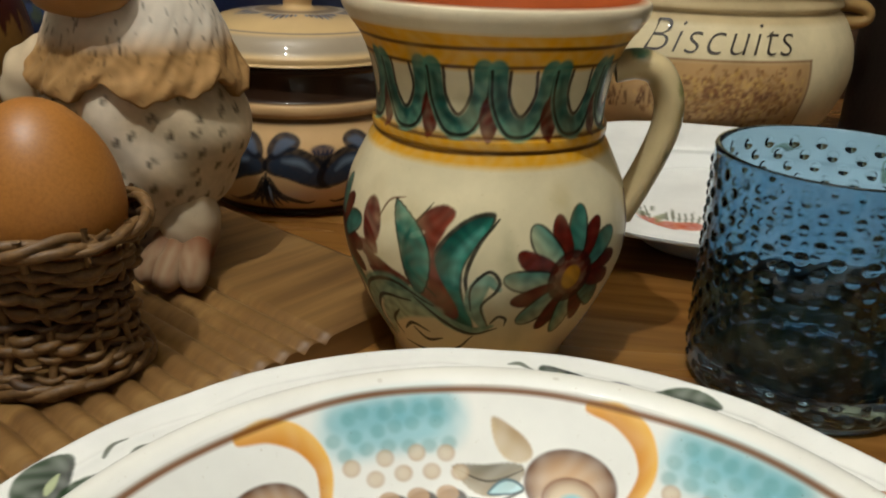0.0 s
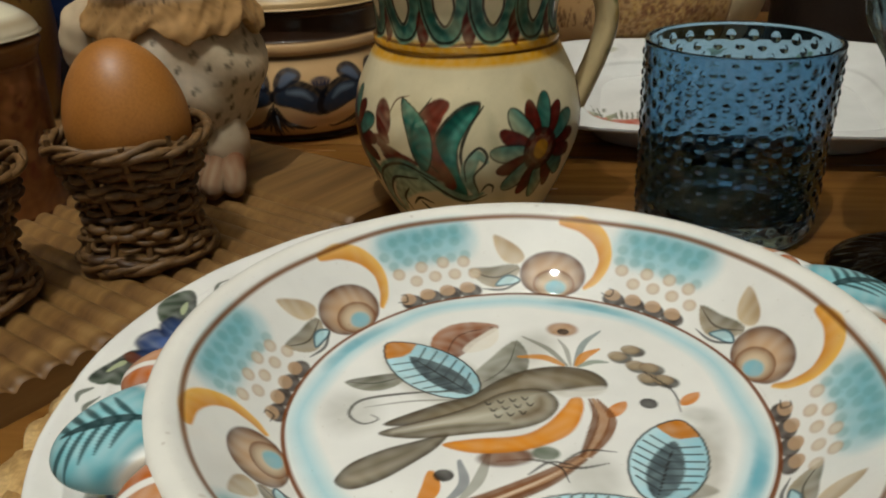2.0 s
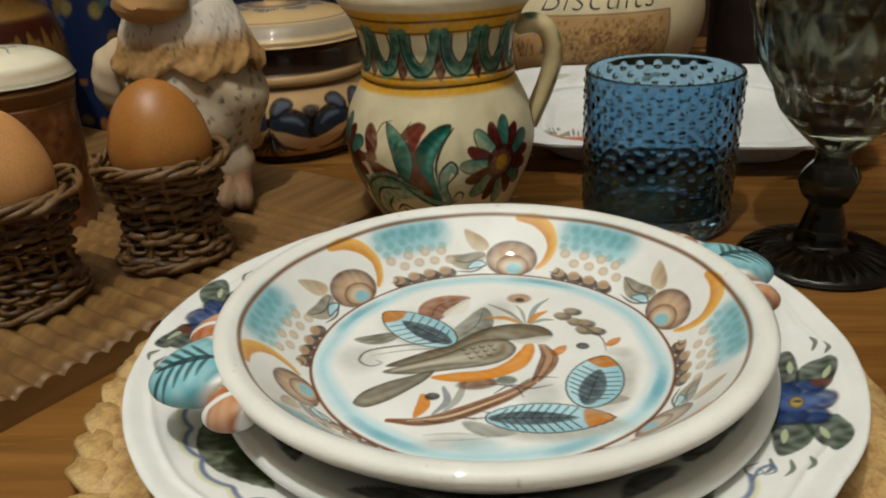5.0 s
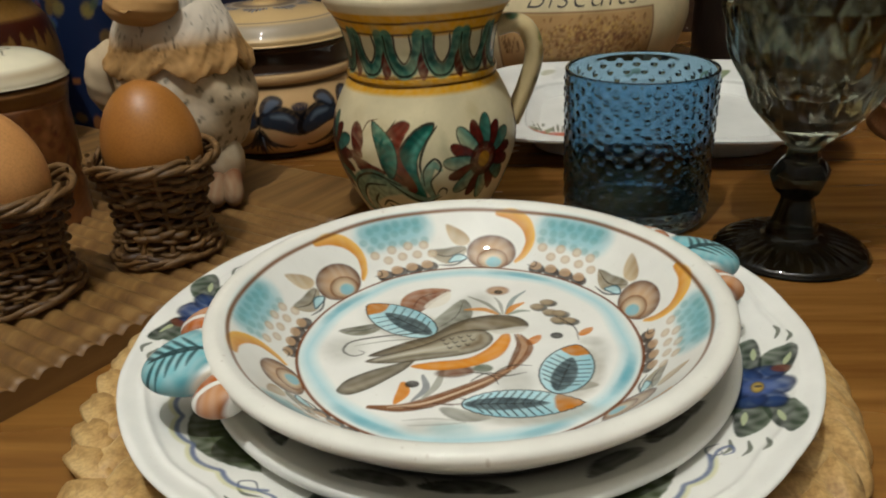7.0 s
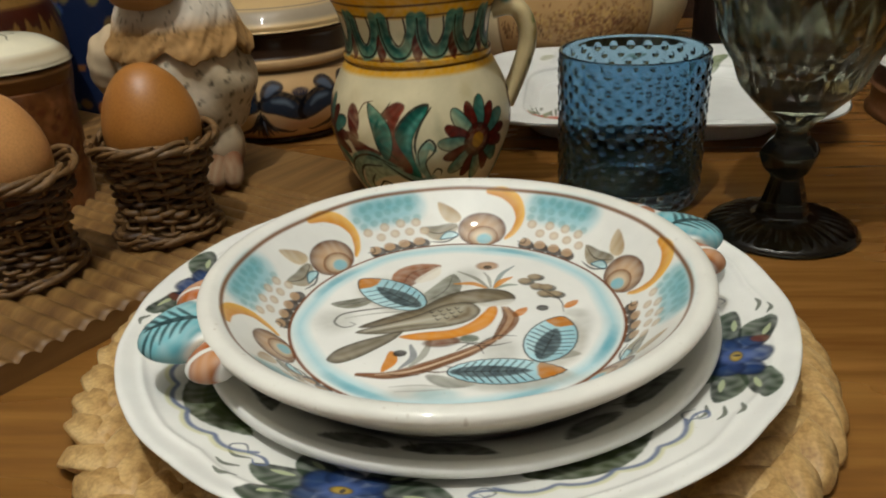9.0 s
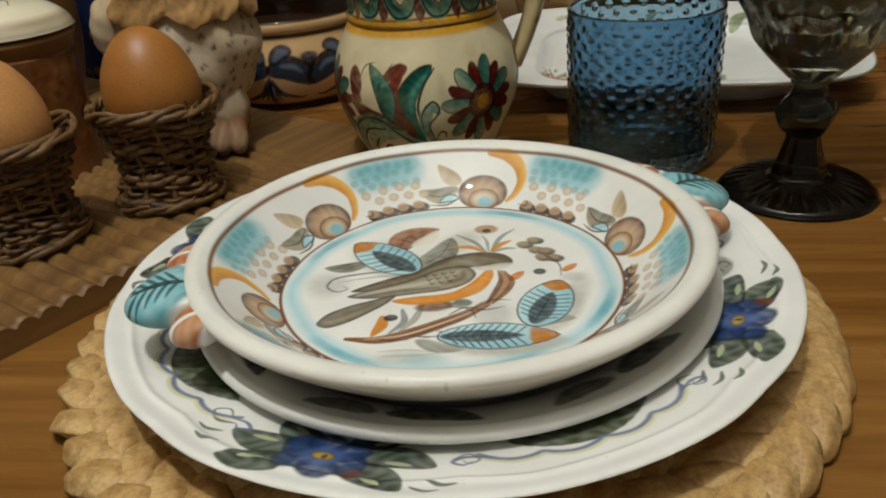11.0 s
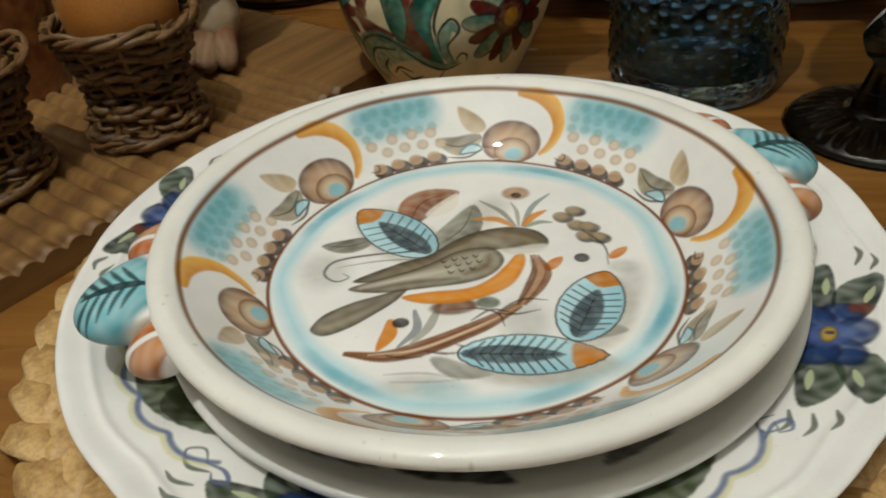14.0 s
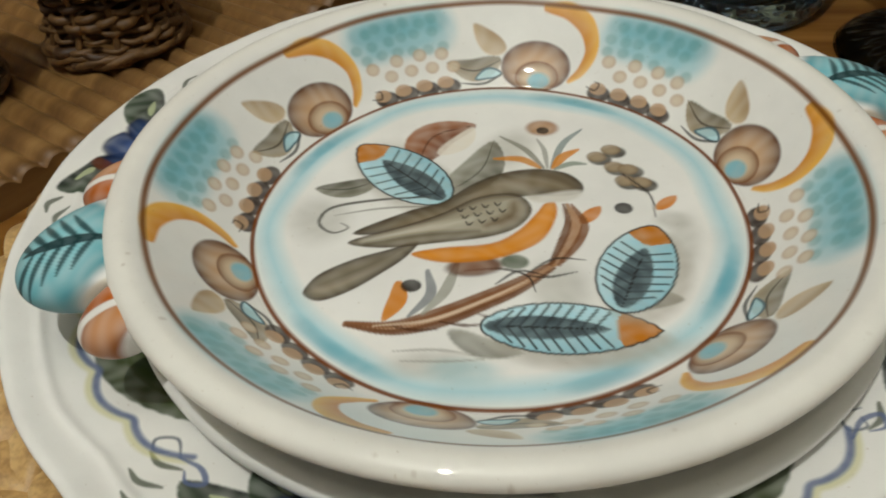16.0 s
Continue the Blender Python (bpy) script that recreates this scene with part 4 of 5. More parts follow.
# ---- jug ----
JUG_AT = (-0.0275, 0.187, 0)
jug = thing("jug", JUG_AT, "cream earthenware jug painted with green and maroon flowers and yellow bands", "jug")
JUG_PROFILE = [(0.0, 0.003), (0.024, 0.003), (0.0290, 0.0), (0.0310, 0.001), (0.0310, 0.005), (0.0335, 0.010), (0.0415, 0.025), (0.0480, 0.042), (0.0494, 0.054), (0.0470, 0.067), (0.0415, 0.079), (0.0385, 0.0845),
               (0.0392, 0.0855), (0.0392, 0.0880), (0.0382, 0.0890), (0.0382, 0.096), (0.0400, 0.106), (0.0432, 0.114), (0.0470, 0.1195), (0.0492, 0.1235), (0.0490, 0.1265), (0.0465, 0.1275), (0.0440, 0.1245), (0.0400, 0.114), (0.0352, 0.100), (0.0352, 0.086), (0.042, 0.068), (0.044, 0.050), (0.036, 0.022), (0.0, 0.012)]
JUG_GREEN, JUG_TEAL, MAROON, YELLOW = srgb("6a9580"), srgb("084438"), srgb("6a2013"), srgb("dca50a")
JINK = srgb("2b2416")


def jug_paint(g):
    th = np.degrees(np.arctan2(g[..., 0], -g[..., 1]))
    outside = np.arange(g.shape[0]) < np.argmax(g[:, 0, 2])
    z = g[..., 2] * 1000
    M = 0.86
    br = Brush(th * M, z, srgb("dccfaa"))

    def at(d, zz):
        return d * M, zz
    # yellow bands with dark lines
    def band(z0, z1, colour, cover=0.95, soft=1.2):
        k = np.clip((br.y - z0) / soft + 0.5, 0, 1) * np.clip((z1 - br.y) / soft + 0.5, 0, 1)
        br.c += (colour - br.c) * (k * cover * (0.8 + 0.2 * br.wob))[:, None]
    band(80.5, 89.5, YELLOW, 0.95, 2.0)
    band(109.0, 120.0, YELLOW, 0.97, 1.6)
    for zz, w in ((84.2, 0.9), (88.6, 0.8), (115.5, 1.0), (110.0, 0.8)):
        ang = br.x * 0.07
        k = np.clip(1.4 - np.abs(br.y - zz - 0.35 * np.sin(ang)) / (w / 2 + 0.15), 0, 1)
        br.c += (srgb("5a3414") - br.c) * (k * 0.85)[:, None]
    # row of loops on the neck
    n = 13
    for i in range(n):
        d = -180 + 360 * (i + 0.5) / n + 20
        for off in (0, 360) if d < -150 else (0, -360) if d > 150 else (0,):
            c = d + off
            loop = [at(c - 11, 109), at(c - 10, 100), at(c - 6, 93.5), at(c, 91.5), at(c + 6, 94), at(c + 10, 101), at(c + 11, 109)]
            br.line(loop, 7.0, srgb("2f7364"), 0.95, 1.0, False, srgb("6d9c82"))
            br.line([at(c - 11, 107), at(c - 8, 97), at(c, 93)], 3.4, srgb("0f4f44"), 0.75, 2.0)
            wide = [at(c - 13.5, 109), at(c - 12.5, 99), at(c - 7, 91), at(c, 88.6 + 0.8), at(c + 7, 91.5), at(c + 12.5, 100), at(c + 13.5, 109)]
            br.line(wide, 1.1, JINK, 0.95, 0.5, False)
            slim = [at(c - 6, 109), at(c - 5.5, 101), at(c, 95.5), at(c + 5.5, 101.5), at(c + 5, 109)]
            br.line(slim, 1.2, srgb("3a1b10"), 0.95, 0.5, False)
            br.leaf(*at(c + 13.8, 101), *at(c + 13.8, 87.6), 7.4, MAROON, 0.97, 0, 0.8)
            for k in range(7):
                q = 0.45 * k + 0.2 * math.sin(i * 5 + k)
                br.blob(*at(c - 10.5 + 21 * (k / 6), 93 + 0.13 * (10.5 - 21 * (k / 6)) ** 2 + math.sin(i * 3 + k)), 2.2, 1.6, 40 * k, srgb("1f5f55"), 0.35 + 0.3 * (k % 2), 1.0)
    # belly flowers and leaves, three times round
    for turn in (-110, 0, 125):
        def bt(d, zz):
            d = d + turn
            d = (d + 180) % 360 - 180
            return d * M, zz
        fx, fz = bt(41, 47)
        for i in range(15):
            q = radians(24 * i + 8)
            c, s = math.cos(q), math.sin(q)
            dark = i % 2 == 0
            lower = 5 <= i <= 12
            col = MAROON if dark else (JUG_GREEN if lower else srgb("1f6555"))
            length = 24.5 if not dark else 23
            fill = srgb("b3b491") if (lower and not dark) else col
            a0, a1 = (fx + 7 * c, fz + 7 * s), (fx + length * c - 2.5 * c, fz + length * s - 2.5 * s)
            am = (fx + 15 * c - 0.8 * s, fz + 15 * s + 0.8 * c)
            br.line([a0, am, a1], 8.4 if not dark else 6.8, JINK if not dark else MAROON * 0.6, 0.92, 0.5, True, None, True)
            br.line([a0, am, a1], 6.8 if not dark else 5.8, fill, 0.96, 0.5, True, None if dark else srgb("5c8d7b"), True)
        br.blob(fx, fz, 8.6, 9.2, 0, MAROON, 0.97, 0.12, srgb("3c140e"))
        br.blob(fx, fz, 3.6, 4.2, 0, srgb("b88a22"), 0.97, 0.3)
        # large leaf
        br.line([bt(3, 27), bt(-5, 39), bt(-6, 52), bt(1, 62), bt(10, 68)], 10.6, JINK, 0.95, 0.6, True, None, True)
        br.line([bt(3, 29), bt(-5, 40), bt(-5.5, 52), bt(1, 61.5), bt(9, 67)], 8.8, srgb("0a5548"), 0.97, 0.8, True, srgb("3b8f7a"), True)
        br.line([bt(-3, 46), bt(-2, 55), bt(6, 64)], 2.6, srgb("7fb5a0"), 0.6, 2.0)
        br.line([bt(12, 67), bt(5, 59), bt(1, 48), bt(4, 34)], 1.3, JINK, 0.95)
        # maroon heart
        br.line([bt(-3, 33), bt(-14, 45), bt(-17, 56), bt(-11, 65), bt(-5, 68)], 11.5, MAROON, 0.97, 0.8, True, srgb("8f3a22"), True)
        br.blob(*bt(-18, 60), 3.0, 1.0, 25, srgb("e0d3b4"), 0.9, 0.5)
        br.line([bt(-10, 40), bt(-21, 50), bt(-21, 60), bt(-13, 70)], 1.0, JINK, 0.9)
        # teal drop
        br.leaf(*bt(-17, 40), *bt(-29, 69), 10.0, srgb("0b5a4c"), 0.97, -0.12, 0.8, srgb("4f9a82"), JINK)
        br.blob(*bt(-40, 60), 4.5, 7.5, 10, MAROON, 0.95, 0.2)
        br.blob(*bt(-33, 44), 9.0, 4.0, -25, MAROON, 0.95, 0.2)
        br.line([bt(-36, 62), bt(-32, 68), bt(-25, 70)], 0.8, srgb("6a3a20"), 0.8)
        for d0, z0, d1, z1 in ((-36, 50, -44, 60), (-38, 49, -47, 52), (-20, 43, -44, 49), (-24, 42, -42, 44)):
            br.leaf(*bt(d0, z0), *bt(d1, z1), 5.4, MAROON, 0.95, 0.06, 0.7)
        # pale scrolls below
        br.line([bt(-14, 36), bt(-30, 40), bt(-46, 33), bt(-50, 22), bt(-44, 16)], 9.5, srgb("8ba78d"), 0.9, 1.4, True, srgb("5f8f78"))
        br.line([bt(-10, 34), bt(-26, 33), bt(-38, 26), bt(-40, 18)], 9.5, srgb("9cb195"), 0.85, 1.6)
        br.line([bt(-18, 38), bt(-6, 30), bt(4, 27.5), bt(12, 30)], 4.2, srgb("86a68e"), 0.9, 0.8)
        for pts in ([bt(-12, 36), bt(-30, 42), bt(-48, 35), bt(-54, 22), bt(-46, 13)], [bt(-22, 36), bt(-38, 34), bt(-46, 24), bt(-42, 17)], [bt(-20, 38), bt(-6, 29), bt(4, 26), bt(14, 29)],
                    [bt(-30, 30), bt(-36, 24), bt(-34, 18)], [bt(-34, 15), bt(-20, 14), bt(-4, 18), bt(4, 25)], [bt(-24, 24), bt(-18, 20), bt(-10, 22)], [bt(-30, 22), bt(-24, 26), bt(-16, 24)]):
            br.line(pts, 1.4, JINK, 0.95)
        # curled leaf
        br.line([bt(8, 30), bt(4, 39), bt(8, 48), bt(13, 45)], 6.0, srgb("8fae96"), 0.9, 0.9, True, srgb("5d937f"))
        br.line([bt(10, 30), bt(7, 38), bt(12, 44), bt(13, 48), bt(9, 51), bt(3, 45), bt(3, 36)], 1.15, JINK, 0.95)
        br.line([bt(11, 31), bt(14, 34), bt(17, 33), bt(17, 30)], 1.1, JINK, 0.95)
    rnd = random.Random(31)
    paint = (np.abs(br.c - srgb("dccfaa")).sum(1) > 0.25) & ((br.y < 78) | (np.abs(br.y - 98.5) < 9.5))
    pool = 0.5 + 0.5 * np.sin(br.x * 0.63 + 2 * np.sin(br.y * 0.41)) * np.sin(br.y * 0.77 + 1.7 * np.sin(br.x * 0.52))
    br.c[paint] *= (0.70 + 0.42 * pool[paint])[:, None]
    for _ in range(60):
        br.blob(rnd.uniform(-85, 85), rnd.uniform(8, 118), rnd.uniform(2, 7), rnd.uniform(1.5, 5), rnd.uniform(0, 180), srgb(rnd.choice(("b9a478", "c4b183", "a8a27c"))), 0.25, 1.4)
    band(-2, 5.5, srgb("c2982c"), 0.8, 2.0)
    c = thick(br.c, srgb("dccfaa"), 1.25).reshape(*g.shape[:2], 3)
    c[~outside] = srgb("b5582c")
    lip = (z > 119.5) & outside[:, None]
    c[lip] = c[lip] * 0.5 + srgb("dccdb4") * 0.5
    return c


ceramic("jug_body", stretches(JUG_PROFILE, [(4, 12), (20, 340), (29, 40)]), front(620, 60), jug_paint, CREAM_GLAZE, jug)
turn = radians(4)
path = spline([(0.040, 0, 0.1055), (0.048, 0, 0.1070), (0.0545, 0, 0.1045), (0.0586, 0, 0.0965), (0.0588, 0, 0.0870), (0.0556, 0, 0.076), (0.0512, 0, 0.065), (0.0470, 0, 0.0555)], 60)
g = tube(path, np.linspace(0.0050, 0.0046, 60), 28, 1.6, side=(0, 1, 0))
br = Brush(g[..., 0] * 1000, g[..., 2] * 1000, srgb("cdb98c"))
br.blob(47, 112, 3.4, 2.6, 0, srgb("2c6f52"), 0.95, 0.6)
br.blob(62, 101, 1.6, 3.4, 0, srgb("6f7a30"), 0.85, 0.8)
br.blob(63, 92, 1.8, 5.0, 0, srgb("9a7a20"), 0.8, 0.9)
br.blob(60, 78, 1.6, 2.0, 0, srgb("5f6a40"), 0.6, 0.9)
handle = part("handle", grid_mesh("handle", g, True, br.c.reshape(*g.shape[:2], 3)), CREAM_GLAZE, jug, "cream strap handle with green dabs")
handle.matrix_basis = pose(0, 0, 0, 0, 0, 4)

# ---- covered pot ----
POT_AT = (-0.1515, 0.352, 0)
pot = thing("covered_pot", POT_AT, "tan glazed lidded pot with dark band and blue leaves", "pot")
POT_TAN, POT_DARK, POT_BLUE = srgb("c9a474"), srgb("2a1712"), srgb("3f4f66")
POT_PROFILE = [(0.0, 0.0), (0.046, 0.0), (0.050, 0.003), (0.060, 0.012), (0.0645, 0.024), (0.0640, 0.038), (0.0585, 0.049), (0.0575, 0.0525), (0.0600, 0.0555), (0.0600, 0.0595), (0.0570, 0.0625), (0.0560, 0.074), (0.057, 0.0785), (0.0, 0.0785)]


def pot_paint(g):
    th = np.degrees(np.arctan2(g[..., 0], -g[..., 1]))
    br = Brush(th * 1.1, g[..., 2] * 1000, POT_TAN)

    def band(z0, z1, colour, cover=0.97, soft=0.8):
        k = np.clip((br.y - z0) / soft + 0.5, 0, 1) * np.clip((z1 - br.y) / soft + 0.5, 0, 1)
        br.c += (colour - br.c) * (k * cover)[:, None]
    br.y += 7
    for i in range(7):
        d = (-180 + 360 / 7 * i + 28.5) * 1.1
        for e in (-1, 1):
            br.line([(d + e, 38), (d + e * 13, 39.5), (d + e * 25, 33), (d + e * 27, 28)], 17, srgb("0d0f16"), 0.97, 0.8, True, None, True)
            br.line([(d + e * 3, 38), (d + e * 13, 38), (d + e * 23, 33), (d + e * 25, 29.5)], 12.5, srgb("26303f"), 0.97, 1.6, True, None, True)
            br.line([(d + e * 9, 41), (d + e * 17, 40), (d + e * 22, 36)], 3.2, srgb("6f8090"), 0.7, 2.4)
            br.line([(d + e * 3, 43), (d + e * 8, 49), (d + e * 16, 50)], 10, srgb("141a26"), 0.95, 0.9, True, None, True)
            br.line([(d + e * 5, 45), (d + e * 9, 49), (d + e * 14, 50)], 5.0, srgb("59667a"), 0.8, 1.6)
            br.line([(d + e * 1.5, 32), (d + e * 7, 22), (d + e * 19, 17), (d + e * 24, 18)], 3.0, srgb("15171d"), 0.95)
            for x, y in ((2.5, 13), (6, 15), (10, 17)):
                br.line([(d, 31), (d + e * x * 0.5, 22), (d + e * x, y)], 2.3, srgb("1a1c22"), 0.95)
        br.line([(d, 34), (d, 11)], 3.2, srgb("15171d"), 0.95)
        br.line([(d + 1.2, 27), (d + 1.6, 15)], 1.4, srgb("7d90a4"), 0.8)
        m = d + 180 / 7 * 1.1
        for e in (-5, -2.5, 0, 2.5, 5):
            br.line([(m, 37), (m + e, 46)], 2.2, srgb("15171d"), 0.92)
        br.blob(m, 46, 6, 2.6, 0, srgb("1d2740"), 0.9, 0.5)
    br.y -= 7
    band(-1, 5, srgb("2d1e16"), 0.95)
    band(50.5, 53.5, srgb("33241c"), 0.8)
    band(60.5, 90, POT_DARK)
    return br.c.reshape(*g.shape[:2], 3)


ceramic("pot_body", spline(POT_PROFILE, 240), front(400, 40), pot_paint, GLAZE, pot)


def lid_paint(g):
    br = Brush(*flat(g), srgb("c6a777"))
    ring(br, 55.5, 7, srgb("8c8377"), 0.75, 2.0)
    ring(br, 50, 1.2, srgb("5d5a5c"), 0.8, 0.8)
    ring(br, 19, 7, srgb("6b5a4a"), 0.8, 2.0)
    ring(br, 23.5, 1.2, srgb("a9b3b8"), 0.7, 0.8)
    for i in range(8):
        for k in range(-4, 5):
            a = 45 * i + 4.2 * k
            br.line([spot(a, 25), spot(a, 36 - abs(k) * 1.6)], 1.9, srgb("1d2a4a") if k % 2 else srgb("566f8c"), 0.95)
    return br.c.reshape(*g.shape[:2], 3)


LID_PROFILE = [(0.0, 0.079), (0.058, 0.0788), (0.0605, 0.0800), (0.0608, 0.0825), (0.0590, 0.0845), (0.0520, 0.0925), (0.036, 0.0985), (0.018, 0.1005), (0.0085, 0.1015), (0.0080, 0.106), (0.0100, 0.112), (0.0105, 0.117), (0.007, 0.121), (0.0, 0.122)]
ceramic("lid", spline(LID_PROFILE, 170), 480, lid_paint, GLAZE, pot)

# ---- biscuit jar ----
JAR_AT = (0.0700, 0.560, 0)
jar = thing("biscuit_jar", JAR_AT, "large cream stoneware jar with dark lettering and brown picture panel", "jar")
JAR_PROFILE = [(0.0, 0.0), (0.080, 0.0), (0.092, 0.006), (0.110, 0.025), (0.1205, 0.052), (0.1195, 0.075), (0.112, 0.092), (0.1060, 0.099), (0.1085, 0.102), (0.1060, 0.108), (0.1085, 0.114), (0.1050, 0.120), (0.1090, 0.127), (0.104, 0.134), (0.090, 0.152), (0.055, 0.168), (0.014, 0.174), (0.018, 0.186), (0.0, 0.194)]


def jar_paint(g):
    th = np.degrees(np.arctan2(g[..., 0], -g[..., 1]))
    br = Brush(th * 2.05, g[..., 2] * 1000, srgb("d8c8a2"))
    y = br.y
    k = np.clip((y - 92) / 3, 0, 1) * 0.5
    br.c += (srgb("a98a58") - br.c) * k[:, None]
    x0, x1, z0, z1 = -27 * 2.05, 37.5 * 2.05, 22, 73
    inside = np.clip((br.x - x0) / 1.5, 0, 1) * np.clip((x1 - br.x) / 1.5, 0, 1) * np.clip((y - z0) / 1.5, 0, 1) * np.clip((z1 - y) / 1.5, 0, 1)
    br.c += (srgb("b38c5c") - br.c) * (0.95 * inside)[:, None]
    rnd = random.Random(5)
    for _ in range(900):
        x, z = rnd.gauss(28, 24), rnd.gauss(50, 9)
        if x0 + 4 < x < x1 - 3 and z0 + 3 < z < z1 - 4:
            br.blob(x, z, rnd.uniform(0.7, 2.2), rnd.uniform(0.6, 1.6), rnd.uniform(0, 180), srgb(rnd.choice(("8a5f3a", "74492e", "c9a25e", "a37a48", "5d3a28"))), 0.6, 0.7)
    for _ in range(26):
        x, z = rnd.uniform(x0 + 4, x0 + 40), rnd.uniform(38, 46)
        br.line([(x, z), (x + rnd.uniform(-4, 4), z + rnd.uniform(6, 14))], 0.8, srgb("4a2e20"), 0.7)
    for pts in ([(x0, z0), (x0, (z0 + z1) / 2), (x0, z1)], [(x1, z0), (x1, (z0 + z1) / 2), (x1, z1)], [(x0, z1), ((x0 + x1) / 2, z1), (x1, z1)]):
        br.line(pts, 1.8, srgb("7d5738"), 0.9, 0.8, False)
    br.line([(-62, 86), (-54, 82), (-48, 79)], 3.0, srgb("33291f"), 0.9)
    return br.c.reshape(*g.shape[:2], 3)


ceramic("jar_body", spline(JAR_PROFILE, 260), front(460, 40), jar_paint, MATT_GLAZE, jar)
for e in (-1, 1):
    path = spline([(e * 0.100, 0, 0.100), (e * 0.116, 0, 0.101), (e * 0.126, 0, 0.0975), (e * 0.127, 0, 0.092), (e * 0.120, 0, 0.089), (e * 0.106, 0, 0.089)], 30)
    g = tube(path, 0.0055, 14, 2.2, side=(0, 1, 0))
    part("handle", grid_mesh("handle", g, True, np.tile(srgb("a08050"), (*g.shape[:2], 1))), MATT_GLAZE, jar)
ink, nt, b = material("dark_lettering", 0.5)
b.inputs["Base Color"].default_value = (*srgb("38302a"), 1)
font = bpy.data.curves.new("lettering", "FONT")
font.body, font.size, font.shear, font.space_character = "Biscuits", 0.029, 0.35, 1.08
font.offset, font.extrude, font.align_x = -0.00055, 0.0003, "CENTER"
holder = new("lettering_shape", font)
bpy.context.view_layer.update()
text_mesh = bpy.data.meshes.new_from_object(holder.evaluated_get(bpy.context.evaluated_depsgraph_get()))
bpy.data.objects.remove(holder)
for v in text_mesh.vertices:
    z = 0.0765 + v.co.y
    rr = float(np.interp(z, [0.052, 0.075, 0.092, 0.099, 0.105], [0.1205, 0.1195, 0.112, 0.106, 0.106])) + 0.0007 + v.co.z
    q = radians(6.5) + v.co.x / 0.118
    v.co = (rr * math.sin(q), -rr * math.cos(q), z)
part("lettering", text_mesh, ink, jar, "dark handwritten-style word Biscuits")


# ---- deep white dish behind the glasses ----
def serving_dish(at, tilt):
    ob = thing("serving_dish", at, "deep white oblong serving dish with painted fruit and leaves", "dish")
    a = np.linspace(0, 2 * math.pi, 700, endpoint=False)
    n = 4.5
    c, s = np.cos(a), np.sin(a)
    q = (np.abs(c) ** n + np.abs(s) ** n) ** (-1 / n)
    rows = []
    for k, z in spline([(0.0, 0.0060), (0.55, 0.0060), (0.64, 0.0075), (0.70, 0.0130), (0.73, 0.0165), (0.97, 0.0225), (1.0, 0.0230), (0.985, 0.0205), (0.78, 0.0130), (0.70, 0.0050), (0.66, 0.0), (0.62, 0.0), (0.61, 0.003), (0.0, 0.003)], 200):
        rows.append(np.stack([0.126 * k * q * c, 0.094 * k * q * s, np.full_like(a, z)], -1))
    g = np.array(rows)
    x_mm, y_mm = flat(g)
    br = Brush(x_mm + 20, y_mm, srgb("e4e4e0"))
    for x, y in ((-58, -33), (-47, -35), (-37, -33)):
        br.blob(x, y, 8, 5.5, 12, srgb("b5452c"), 0.95, 0.3, srgb("cf8468"))
    for x, y, t in ((-64, -34, 60), (-30, -38, -20), (-28, -34, 10), (-52, -33, 80), (45, -50, 15), (50, -42, 60), (58, -50, -10), (40, -40, 100), (48, -46, 35), (38, -46, 140), (56, -40, 80)):
        br.leaf(x, y, x + 13 * math.cos(radians(t)), y + 13 * math.sin(radians(t)), 5, srgb("8c9468"), 0.9, 0.1, 0.8, srgb("5f6a4a"))
    for k in range(10):
        br.line([(-60 + 3 * k, -29), (-64 + 3.6 * k, -17 + 3 * (k % 3))], 1.5, srgb("54593c"), 0.9)
    br.blob(47, -54, 9, 4, 0, srgb("4d5a8a"), 0.85, 0.5)
    br.leaf(6, 70, 26, 80, 9, srgb("8a9a78"), 0.9, 0.1, 0.8, srgb("5f7058"))
    br.leaf(-60, 70, -48, 78, 7, srgb("a9a98a"), 0.8, 0.1, 0.8)
    br.leaf(72, 60, 88, 76, 10, srgb("7a8a4a"), 0.9, 0.1, 0.8, srgb("56683a"))
    for x in (-50, -20, 40):
        br.line([(x, 66), (x + 4, 74), (x + 2, 84)], 9, srgb("d2d3d0"), 0.6, 2.0)
    dish = part("dish", grid_mesh("dish", g, True, br.c.reshape(*g.shape[:2], 3)), GLAZE, ob)
    ob.matrix_world = pose(*at, tilt, 0, -5)
    return ob


serving_dish((0.123, 0.346, 0.0045), 3.5)


